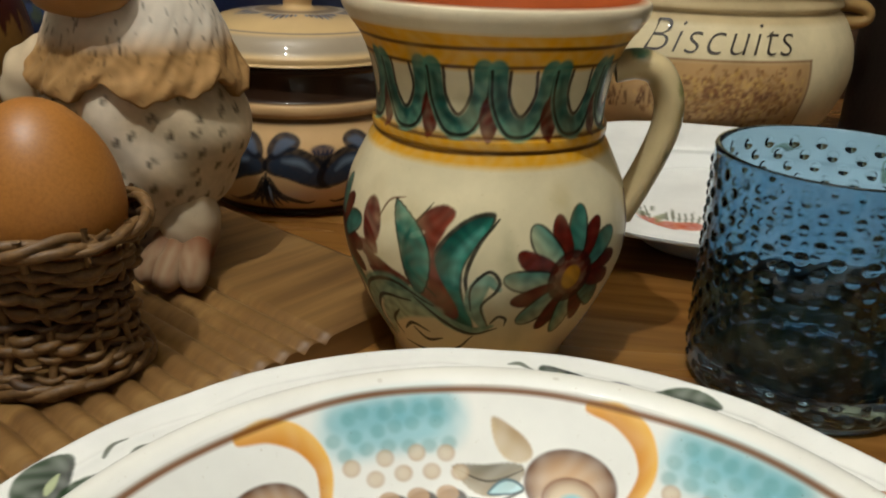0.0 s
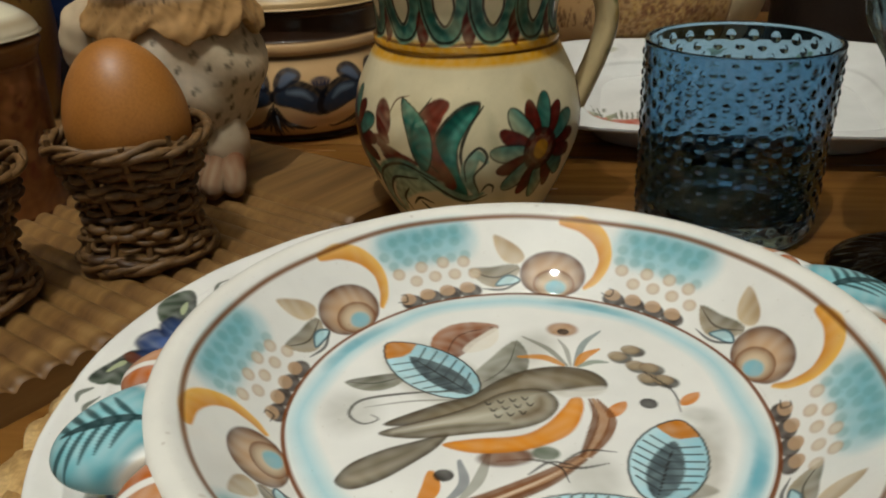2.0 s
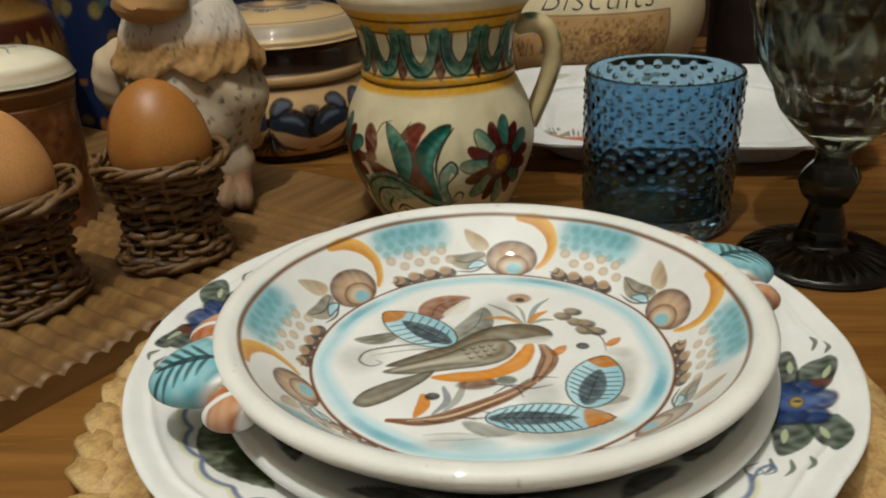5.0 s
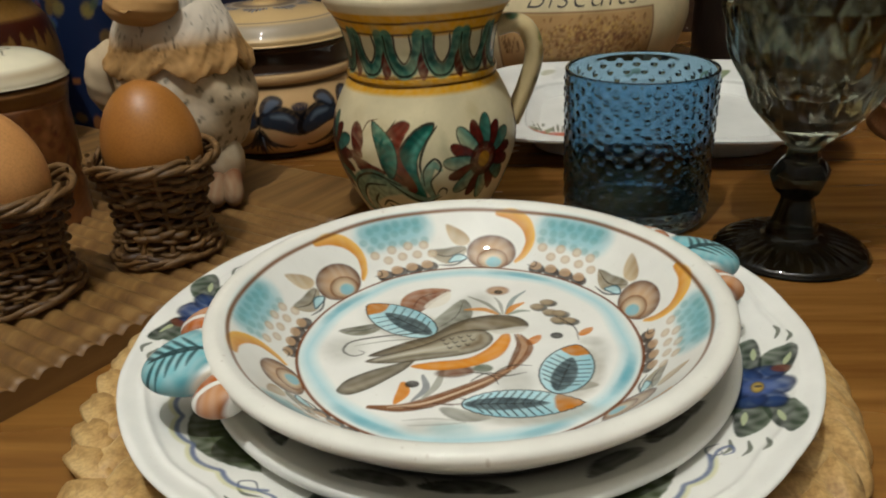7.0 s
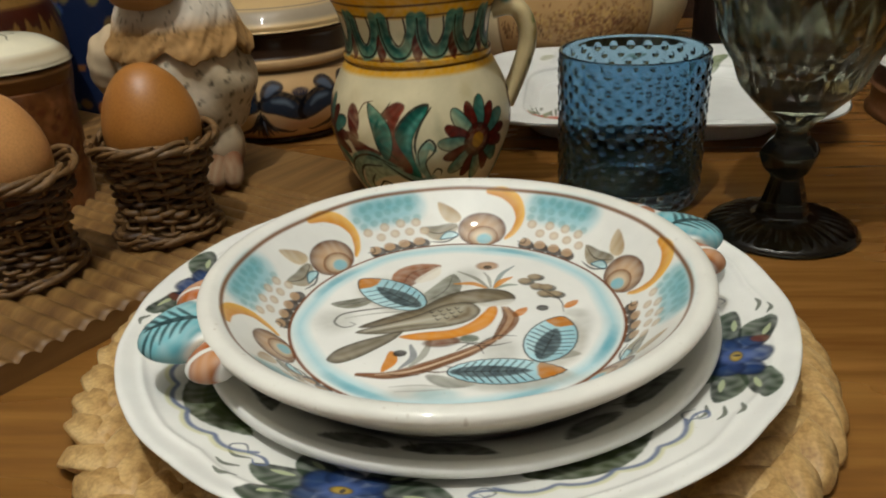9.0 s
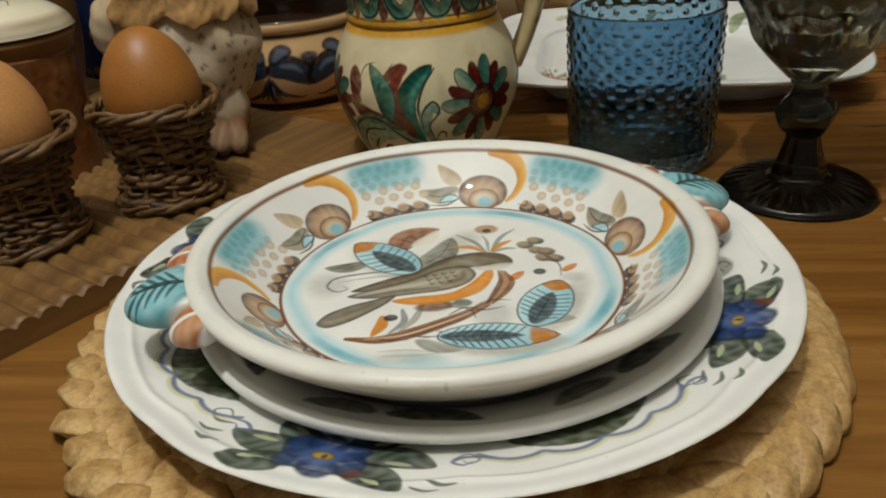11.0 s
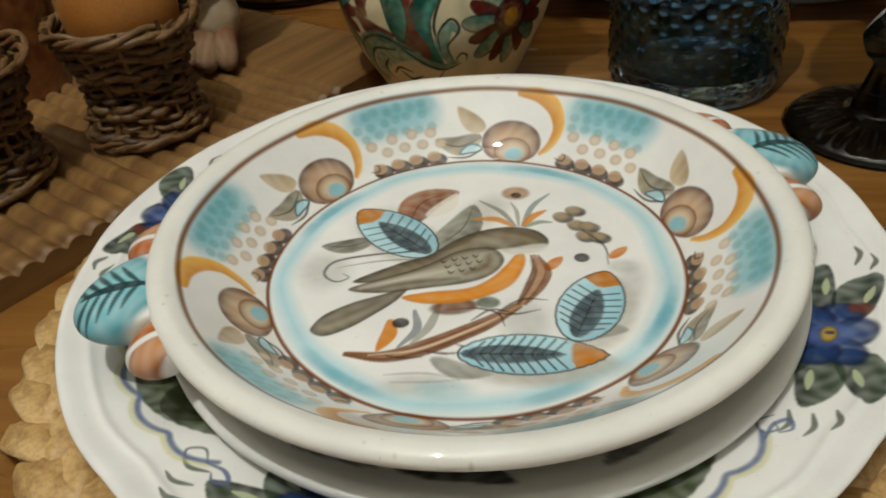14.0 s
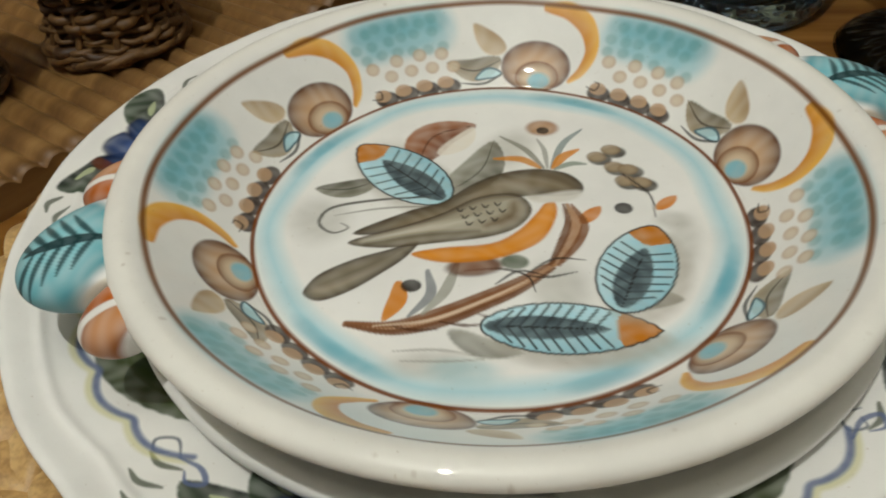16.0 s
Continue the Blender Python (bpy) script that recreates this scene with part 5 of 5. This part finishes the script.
# ---- willow egg baskets ----
def basket(at, turn, seed):
    ob = thing("egg_basket", at, "small brown willow egg cup basket holding an egg", "basket", "egg baskets", turn)
    rnd = random.Random(seed)
    prof = [(0.0245, 0.002), (0.0238, 0.007), (0.0215, 0.014), (0.0205, 0.022), (0.0222, 0.031), (0.0258, 0.041), (0.0288, 0.0495)]
    zs, rs = np.array([p[1] for p in prof]), np.array([p[0] for p in prof])
    stakes = 11
    for j in range(stakes):
        a = 2 * math.pi * j / stakes + rnd.uniform(-0.05, 0.05)
        z = np.linspace(0.001, 0.0505 + rnd.uniform(-0.001, 0.004), 16)
        r = np.interp(z, zs, rs) + 0.0003
        path = np.stack([r * np.cos(a + 0.06 * np.sin(z * 90)), r * np.sin(a + 0.06 * np.sin(z * 90)), z], -1)
        part("stake", joined("stake", [tube(path, rnd.uniform(0.0009, 0.0014), 7)]), WICKER, ob)
    rows = 19
    for i in range(rows):
        z0 = 0.0028 + 0.0435 * i / (rows - 1)
        grids = []
        start = rnd.uniform(0, 6)
        pieces = rnd.choice((1, 2))
        for pc in range(pieces):
            m = 150 // pieces
            a = start + 2 * math.pi * pc / pieces + np.linspace(0, 2 * math.pi / pieces * 1.06, m)
            r0 = np.interp(z0, zs, rs)
            r = r0 + (-1) ** i * 0.0016 * np.cos(stakes * a) + 0.0006 * np.sin(3 * a + i) + rnd.uniform(-0.0004, 0.0004)
            z = z0 + 0.0011 * np.sin(2 * a + rnd.uniform(0, 6)) + 0.0007 * np.sin(5 * a + rnd.uniform(0, 6))
            path = np.stack([r * np.cos(a), r * np.sin(a), np.maximum(z, 0.0012)], -1)
            thick = rnd.uniform(0.0009, 0.0017) * (1 + 0.2 * np.sin(3 * a + i))
            grids.append(tube(path, thick, 7))
        part("weaver", joined("weaver", grids), WICKER, ob)
    for zc, rc, amp, count, waves in ((0.0495, 0.0292, 0.0017, 4, 5), (0.0030, 0.0252, 0.0013, 3, 4)):
        for k in range(count):
            m = 170
            a = np.linspace(0, 2 * math.pi * 1.02, m)
            ph = 2 * math.pi * k / count + rnd.uniform(-0.4, 0.4)
            r = rc + amp * np.cos(waves * a + ph) + 0.0005 * np.sin(3 * a + k)
            z = zc + amp * np.sin(waves * a + ph) * 0.9 + 0.0012 * np.sin(2 * a + seed + k) + 0.0006 * np.sin(7 * a + k)
            path = np.stack([r * np.cos(a), r * np.sin(a), np.maximum(z, 0.0015)], -1)
            part("border", joined("border", [tube(path, rnd.uniform(0.0011, 0.0017) * (1 + 0.15 * np.sin(4 * a)), 8)]), WICKER, ob)
    for k in range(6):
        a = rnd.uniform(0, 6.28)
        base = np.array([0.0285 * math.cos(a), 0.0285 * math.sin(a), rnd.choice((0.048, 0.050, 0.047))])
        out = np.array([math.cos(a + rnd.uniform(0.6, 1.4)), math.sin(a + rnd.uniform(0.6, 1.4)), rnd.uniform(0.1, 0.9)])
        if base[2] < 0.04:
            base[:2] *= 0.86
        part("twig_end", joined("twig_end", [tube([base, base + 0.002 * out, base + 0.0042 * out], [0.0010, 0.0009, 0.0007], 6)]), WICKER, ob)
    return ob


def egg(at, mat, label, lean=(0, 0)):
    s = np.linspace(0, math.pi, 64)
    z = -0.0285 * np.cos(s)
    r = 0.0228 * np.sin(s) * (1 - 0.13 * (z / 0.0285) + 0.02 * (z / 0.0285) ** 2)
    ob = part("egg", grid_mesh("egg", revolve(np.stack([r, z], -1), 96)), mat)
    ob.matrix_world = pose(*at, lean[0], lean[1], 0)
    return tagged(ob, label, "egg", "eggs")


basket((-0.154, 0.124, 0.0112), 0, 3)
egg((-0.153, 0.124, 0.0688), EGGSHELL, "brown hen's egg sitting in a willow basket", (2, -3))
basket((-0.2045, 0.0775, 0.0112), 40, 8)
egg((-0.2060, 0.0775, 0.0690), EGGSHELL_PALE, "paler tan egg sitting in a willow basket", (-2, -6))


# ---- hen figurine ----
def ball(centre, rx, ry, rz, n=24, m=32, turn=0.0, rough=0.0, seed=0.0):
    t = np.linspace(0, math.pi, n)
    a = np.linspace(0, 2 * math.pi, m, endpoint=False)
    g = np.stack([np.sin(t)[:, None] * np.cos(a), np.sin(t)[:, None] * np.sin(a), np.repeat(np.cos(t)[:, None], m, 1)], -1)
    if rough:
        w = 1 + rough * (np.sin(7 * g[..., 0] + seed) * np.sin(6 * g[..., 1] + 2 * seed) + 0.6 * np.sin(13 * g[..., 2] + seed + 5 * g[..., 0]))
        g = g * w[..., None]
    g = g * np.array([rx, ry, rz])
    c, s = math.cos(radians(turn)), math.sin(radians(turn))
    g = np.stack([g[..., 0] * c - g[..., 1] * s, g[..., 0] * s + g[..., 1] * c, g[..., 2]], -1)
    return g + np.array(centre)


def hen_figurine(at, turn):
    """Fired clay bird with a shaggy cape; one plain shape. Its front is -y."""
    CLAY, CAPE, PALE, FEET, DARK = srgb("d9c4a4"), srgb("b98f5c"), srgb("eae1d2"), srgb("7d5238"), srgb("33271b")
    grids, cols = [], []
    # body
    g = ball((0, 0.004, 0.060), 0.0400, 0.038, 0.0430, 110, 170)
    up = (g[..., 2:3] - 0.060) / 0.043
    g[..., :2] = (g[..., :2] - np.array((0, 0.004))) * (0.97 + 0.02 * np.clip(up, 0, 1) ** 2 + 0.16 * np.clip(-up, 0, 1) ** 2) + np.array((0, 0.004))
    lump = 0.0013 * (np.sin(150 * g[..., 0] + 3) * np.sin(140 * g[..., 2]) + 0.7 * np.sin(260 * g[..., 0] + 190 * g[..., 2]))
    rad = g - np.array((0, 0.004, 0.060))
    rad /= np.linalg.norm(rad, axis=-1, keepdims=True) + 1e-9
    g = g + rad * lump[..., None]
    br = Brush(np.degrees(np.arctan2(g[..., 0], -g[..., 1])) * 0.72, g[..., 2] * 1000, CLAY)
    rnd = random.Random(9)
    br.c *= (0.86 + 0.14 * br.wob)[:, None]
    for _ in range(22):
        br.blob(rnd.uniform(-60, 60), rnd.uniform(25, 92), rnd.uniform(8, 16), rnd.uniform(5, 10), 0, PALE, 0.3, 1.2)
    for i in range(13):
        for j in range(8):
            x, z = -66 + 11 * i + rnd.uniform(-2, 2) + 5 * (j % 2), 34 + 6.6 * j + rnd.uniform(-1.5, 1.5)
            if rnd.random() < 0.75:
                for e in (-0.8, 0.8):
                    br.blob(x + e * 1.15, z + 0.5 * e, 0.85, rnd.uniform(1.2, 2.3), rnd.uniform(-20, 20), DARK, rnd.uniform(0.6, 0.95), 0.6)
    grids.append(g)
    cols.append(br.c.reshape(g.shape))
    # cape: a ragged skirt of clay
    a = np.linspace(0, 2 * math.pi, 220, endpoint=False)
    rows = []
    rag = 0.0026 * np.sin(6 * a + 0.5) + 0.0018 * np.sin(11 * a + 1) + 0.0006 * np.sin(29 * a)
    for k in np.linspace(0, 1, 40):
        z = 0.113 - 0.0375 * k - rag * k ** 3
        r = 0.0225 + 0.0172 * k ** 0.62 + 0.0016 * np.exp(-((k - 0.9) / 0.12) ** 2) + (0.0009 * np.sin(9 * a + 5 * k) + 0.0005 * np.sin(17 * a + 23 * k) + 0.0003 * np.sin(41 * a + 31 * k)) * k
        rows.append(np.stack([r * 1.0 * np.cos(a), r * 0.93 * np.sin(a) + 0.003, z], -1))
    for k in (0.55, 1.0):
        z = 0.113 - 0.0385 - rag + 0.0035 * k ** 2
        r = 0.0395 - 0.005 * k
        rows.append(np.stack([r * np.cos(a), r * 0.93 * np.sin(a) + 0.003, z], -1))
    g = np.array(rows)
    br = Brush(np.degrees(np.arctan2(g[..., 0], -g[..., 1])) * 0.6, g[..., 2] * 1000, CAPE)
    br.c *= (0.72 + 0.28 * br.wob)[:, None]
    k = np.clip((br.y - 89) / 9, 0, 1) * 0.8
    br.c += (PALE * 0.95 - br.c) * k[:, None]
    for _ in range(90):
        x, z = rnd.uniform(-70, 70), rnd.uniform(88, 110)
        br.line([(x, z), (x + rnd.uniform(-0.8, 0.8), z - rnd.uniform(1.5, 4))], 0.7, DARK, rnd.uniform(0.4, 0.8))
    for _ in range(120):
        br.blob(rnd.uniform(-75, 75), rnd.uniform(72, 92), 0.6, 0.6, 0, srgb("6d5335"), 0.5, 0.8)
    grids.append(g)
    cols.append(br.c.reshape(g.shape))
    # neck and crown
    g = revolve(spline([(0.0235, 0.108), (0.0225, 0.118), (0.0215, 0.132), (0.0195, 0.146), (0.013, 0.158), (0.0, 0.163)], 40), 120)
    br = Brush(np.degrees(np.arctan2(g[..., 0], -g[..., 1])) * 0.4, g[..., 2] * 1000, PALE * 0.9)
    br.c *= (0.8 + 0.2 * br.wob)[:, None]
    for _ in range(70):
        x, z = rnd.uniform(-72, 72), rnd.uniform(114, 150)
        br.line([(x, z), (x + rnd.uniform(-1, 1), z - 4), (x + rnd.uniform(-1, 1), z - 8)], 0.7, DARK, rnd.uniform(0.5, 0.85))
    grids.append(g)
    cols.append(br.c.reshape(g.shape))
    # bill: one broad saddle
    g = ball((-0.003, -0.0235, 0.1115), 0.0195, 0.0155, 0.0105, 44, 72, 0, 0.02, 1)
    g[..., 2] -= 0.0026 * np.exp(-(((g[..., 0] + 0.006) / 0.005) ** 2)) * (g[..., 2] > 0.1115)
    grids.append(g)
    cols.append(CAPE * 0.95)
    g = ball((-0.003, -0.0195, 0.1215), 0.0150, 0.0130, 0.0085, 36, 60, 0, 0.03, 3)
    grids.append(g)
    cols.append(CAPE * 0.98)
    # wings
    for e in (-1,):
        g = ball((-0.0350, -0.004, 0.070), 0.0110, 0.019, 0.0205, 30, 44, -25, 0.04, 1)
        grids.append(g)
        cols.append(srgb("b9a588"))
    # legs and toes
    for e in (-1, 1):
        leg = ball((e * 0.021, -0.006, 0.022), 0.0115, 0.0120, 0.020, 30, 40, 0, 0.03, 2)
        leg[..., 2] = np.maximum(leg[..., 2], 0.001)
        grids.append(leg)
        k = np.clip((leg[..., 2:3] - 0.012) / 0.012, 0, 1)
        cols.append(FEET * (1 - k) + CLAY * 0.85 * k)
        for t in (-1, 0, 1):
            toe = tube(spline([(e * 0.020 + t * 0.0030, -0.004, 0.0200), (e * 0.021 + t * 0.0065, -0.016, 0.0125), (e * 0.021 + t * 0.0090, -0.025 + 0.002 * abs(t), 0.0066), (e * 0.021 + t * 0.0098, -0.0305 + 0.003 * abs(t), 0.0044)], 22),
                       np.interp(np.linspace(0, 1, 22), [0, 0.3, 0.5, 0.62, 0.8, 0.95, 1], [0.0050, 0.0068, 0.0064, 0.0068, 0.0060, 0.0042, 0.0004]), 18, side=(1, 0, 0))
            toe[..., 2] = np.maximum(toe[..., 2], 0.0006)
            grids.append(toe)
            shade = np.clip((-toe[..., 1] - 0.014) / 0.008, 0, 1)[..., None] * (0.75 + 0.25 * np.sin(toe[..., 0:1] * 1500))
            cols.append(FEET * (1 - shade) + srgb("8f765c") * shade)
    ob = part("hen_figurine", joined("hen_figurine", grids, cols), CLAY_MAT)
    ob.matrix_world = pose(*at, 0, 0, turn)
    return tagged(ob, "speckled cream and brown clay hen figurine on the board", "figurine")


CLAY_MAT = painted("fired_clay", 0.55, 0.0, (1, 1, 1), 0, 0.0012, 0.25)
hen_figurine((-0.1650, 0.2045, 0.0118), -4)


# ---- jars at the back ----
def small_jar(at):
    ob = thing("lidded_jar", at, "small brown glazed jar with a domed cream lid", "jar")

    def body(g):
        br = Brush(np.degrees(np.arctan2(g[..., 0], -g[..., 1])) * 0.55, g[..., 2] * 1000, srgb("7a4a26"))
        br.c *= (0.75 + 0.25 * br.wob)[:, None]
        rnd = random.Random(6)
        for _ in range(160):
            br.blob(rnd.uniform(-40, 60), rnd.uniform(18, 60), rnd.uniform(1, 4), rnd.uniform(1, 3), rnd.uniform(0, 180), srgb(rnd.choice(("5a2418", "8f5a34", "3c1a12", "a0683a"))), 0.5, 0.8)
        k = np.clip((br.y - 66) / 2, 0, 1)
        br.c += (srgb("8a6238") - br.c) * (k * 0.9)[:, None]
        return br.c.reshape(*g.shape[:2], 3)
    ceramic("jar_body", spline([(0.0, 0.0), (0.030, 0.0), (0.0325, 0.003), (0.0325, 0.060), (0.0320, 0.066), (0.0330, 0.070), (0.0325, 0.076), (0.0, 0.0765)], 110), 240, body, GLAZE, ob)

    def lid(g):
        br = Brush(*flat(g), srgb("e2dabf"))
        ring(br, 32.5, 4, srgb("8a6a40"), 0.6, 3.0)
        br.line([(-1, 2), (4, 5), (9, 4), (8, 0), (2, -1), (9, -4), (13, -10), (15, -9)], 1.3, srgb("33291f"), 0.9)
        br.line([(1, 5), (0, -6)], 1.2, srgb("33291f"), 0.9)
        return br.c.reshape(*g.shape[:2], 3)
    ceramic("lid", spline([(0.0, 0.077), (0.033, 0.077), (0.0348, 0.0785), (0.0345, 0.0805), (0.031, 0.0850), (0.022, 0.0905), (0.010, 0.0930), (0.0, 0.0935)], 90), 240, lid, GLAZE, ob)
    return ob


small_jar((-0.2520, 0.174, 0.0113))


def drip_pot(at):
    ob = thing("drip_glaze_pot", at, "large ochre pot with dark maroon dripping glaze", "pot")

    def paint(g):
        br = Brush(np.degrees(np.arctan2(g[..., 0], -g[..., 1])) * 1.1, g[..., 2] * 1000, srgb("7d5a2a"))
        br.c *= (0.85 + 0.15 * br.wob)[:, None]
        edge = 89 + 4 * np.sin(br.x * 0.5) + 3 * np.sin(br.x * 0.83 + 1)
        k = np.clip((br.y - edge) / 2, 0, 1) * np.clip((104 - br.y) / 1.5, 0, 1)
        br.c += (srgb("3a120c") - br.c) * (k * 0.95)[:, None]
        return br.c.reshape(*g.shape[:2], 3)
    ceramic("pot_body", spline([(0.0, 0.0), (0.045, 0.0), (0.052, 0.010), (0.060, 0.045), (0.062, 0.075), (0.058, 0.098), (0.050, 0.110), (0.048, 0.120), (0.052, 0.128), (0.048, 0.128), (0.044, 0.118), (0.0, 0.112)], 140), 360, paint, GLAZE, ob)
    return ob


drip_pot((-0.3520, 0.305, 0.0))


def blue_vase(at):
    ob = thing("patterned_vase", at, "tall dark blue vase with ochre and orange flowers", "vase")

    def paint(g):
        br = Brush(np.degrees(np.arctan2(g[..., 0], -g[..., 1])) * 0.6, g[..., 2] * 1000, srgb("1d2a4a"))
        rnd = random.Random(12)
        for _ in range(70):
            x, z = rnd.uniform(-100, 100), rnd.uniform(4, 160)
            br.blob(x, z, rnd.uniform(2, 7), rnd.uniform(2, 6), rnd.uniform(0, 180), srgb(rnd.choice(("7d6434", "a0652a", "8a7a44", "7a3a24", "35508a", "56624a"))), 0.85, 0.5)
        return br.c.reshape(*g.shape[:2], 3)
    ceramic("vase_body", spline([(0.0, 0.0), (0.030, 0.0), (0.034, 0.004), (0.036, 0.06), (0.038, 0.12), (0.034, 0.155), (0.026, 0.17), (0.029, 0.180), (0.025, 0.180), (0.0, 0.165)], 120), 300, paint, GLAZE, ob)
    return ob


blue_vase((-0.316, 0.415, 0.0))


def canister(at, r, h, mat, label):
    ob = thing("canister", at, label, "canister")
    part("canister_body", grid_mesh("canister_body", revolve(spline([(0.0, 0.0), (r - 0.002, 0.0), (r, 0.003), (r, h - 0.03), (r - 0.001, h - 0.028), (0.0, h - 0.027)], 60), 96)), mat, ob)
    part("lid", grid_mesh("lid", revolve(spline([(0.0, h - 0.0265), (r + 0.001, h - 0.026), (r + 0.0015, h - 0.006), (r - 0.001, h - 0.002), (0.0, h)], 40), 96)), mat, ob)
    return ob


NAVY = mottled("navy_enamel", (0.008, 0.012, 0.035), (0.012, 0.018, 0.05), (0.02, 0.028, 0.07), 25, 0.3)
DEEP_RED = mottled("red_enamel", (0.05, 0.012, 0.008), (0.075, 0.018, 0.011), (0.10, 0.026, 0.016), 25, 0.35)
BLACK_BROWN = mottled("black_brown", (0.012, 0.008, 0.006), (0.018, 0.012, 0.009), (0.028, 0.019, 0.014), 25, 0.4)
canister((-0.205, 0.510, 0.0), 0.075, 0.215, NAVY, "dark navy enamel canister at the back of the table")
canister((-0.086, 0.535, 0.0), 0.036, 0.200, DEEP_RED, "dark red enamel canister at the back of the table")
canister((0.268, 0.600, 0.0), 0.058, 0.225, BLACK_BROWN, "nearly black canister beside the biscuit jar")

# ---- second plate at the side, on a low wooden stand ----
stand = thing("wooden_stand", (0.378, 0.322, 0), "low round reddish-brown wooden stand", "stand")
part("stand_body", grid_mesh("stand_body", revolve(spline([(0.0, 0.0), (0.095, 0.0), (0.098, 0.003), (0.098, 0.018), (0.095, 0.021), (0.0, 0.021)], 50), 120)),
     mottled("red_brown_wood", (0.13, 0.05, 0.02), (0.18, 0.075, 0.03), (0.23, 0.10, 0.045), 30, 0.4), stand)


def side_paint(g):
    br = Brush(*flat(g), WHITE)
    for k in range(6):
        flower_spray(br, 60 * k + 200, 80)
    return br.c.reshape(*g.shape[:2], 3)


side = thing("side_plate", (0.378, 0.322, 0.0215), "white glazed plate with blue flowers on a wooden stand", "plate")
ceramic("dish", spline([(0.0, 0.003), (0.058, 0.003), (0.070, 0.009), (0.090, 0.014), (0.100, 0.0165), (0.1015, 0.0155), (0.090, 0.0110), (0.068, 0.003), (0.06, 0.0), (0.0, 0.0)], 120), 400, side_paint, GLAZE, side)

# ---- ceiling lamps ----
SHADE = mottled("lamp_shade", (0.5, 0.45, 0.36), (0.55, 0.5, 0.4), (0.6, 0.55, 0.45), 20, 0.7)
lamp = thing("ceiling_lamp", (LAMP.x, LAMP.y, LAMP.z), "round cream ceiling lamp hanging above the table", "lamp")
part("shade", grid_mesh("shade", revolve(spline([(0.0, 0.0), (0.04, 0.0), (0.075, 0.008), (0.090, 0.030), (0.092, 0.030), (0.078, 0.005), (0.04, -0.004), (0.0, -0.004)], 40), 64)), SHADE, lamp)
part("rod", grid_mesh("rod", tube(np.array([(0, 0, 0.0), (0, 0, 0.12), (0, 0, 1.949 - LAMP.z)]), 0.006, 12, side=(1, 0, 0))), SHADE, lamp)
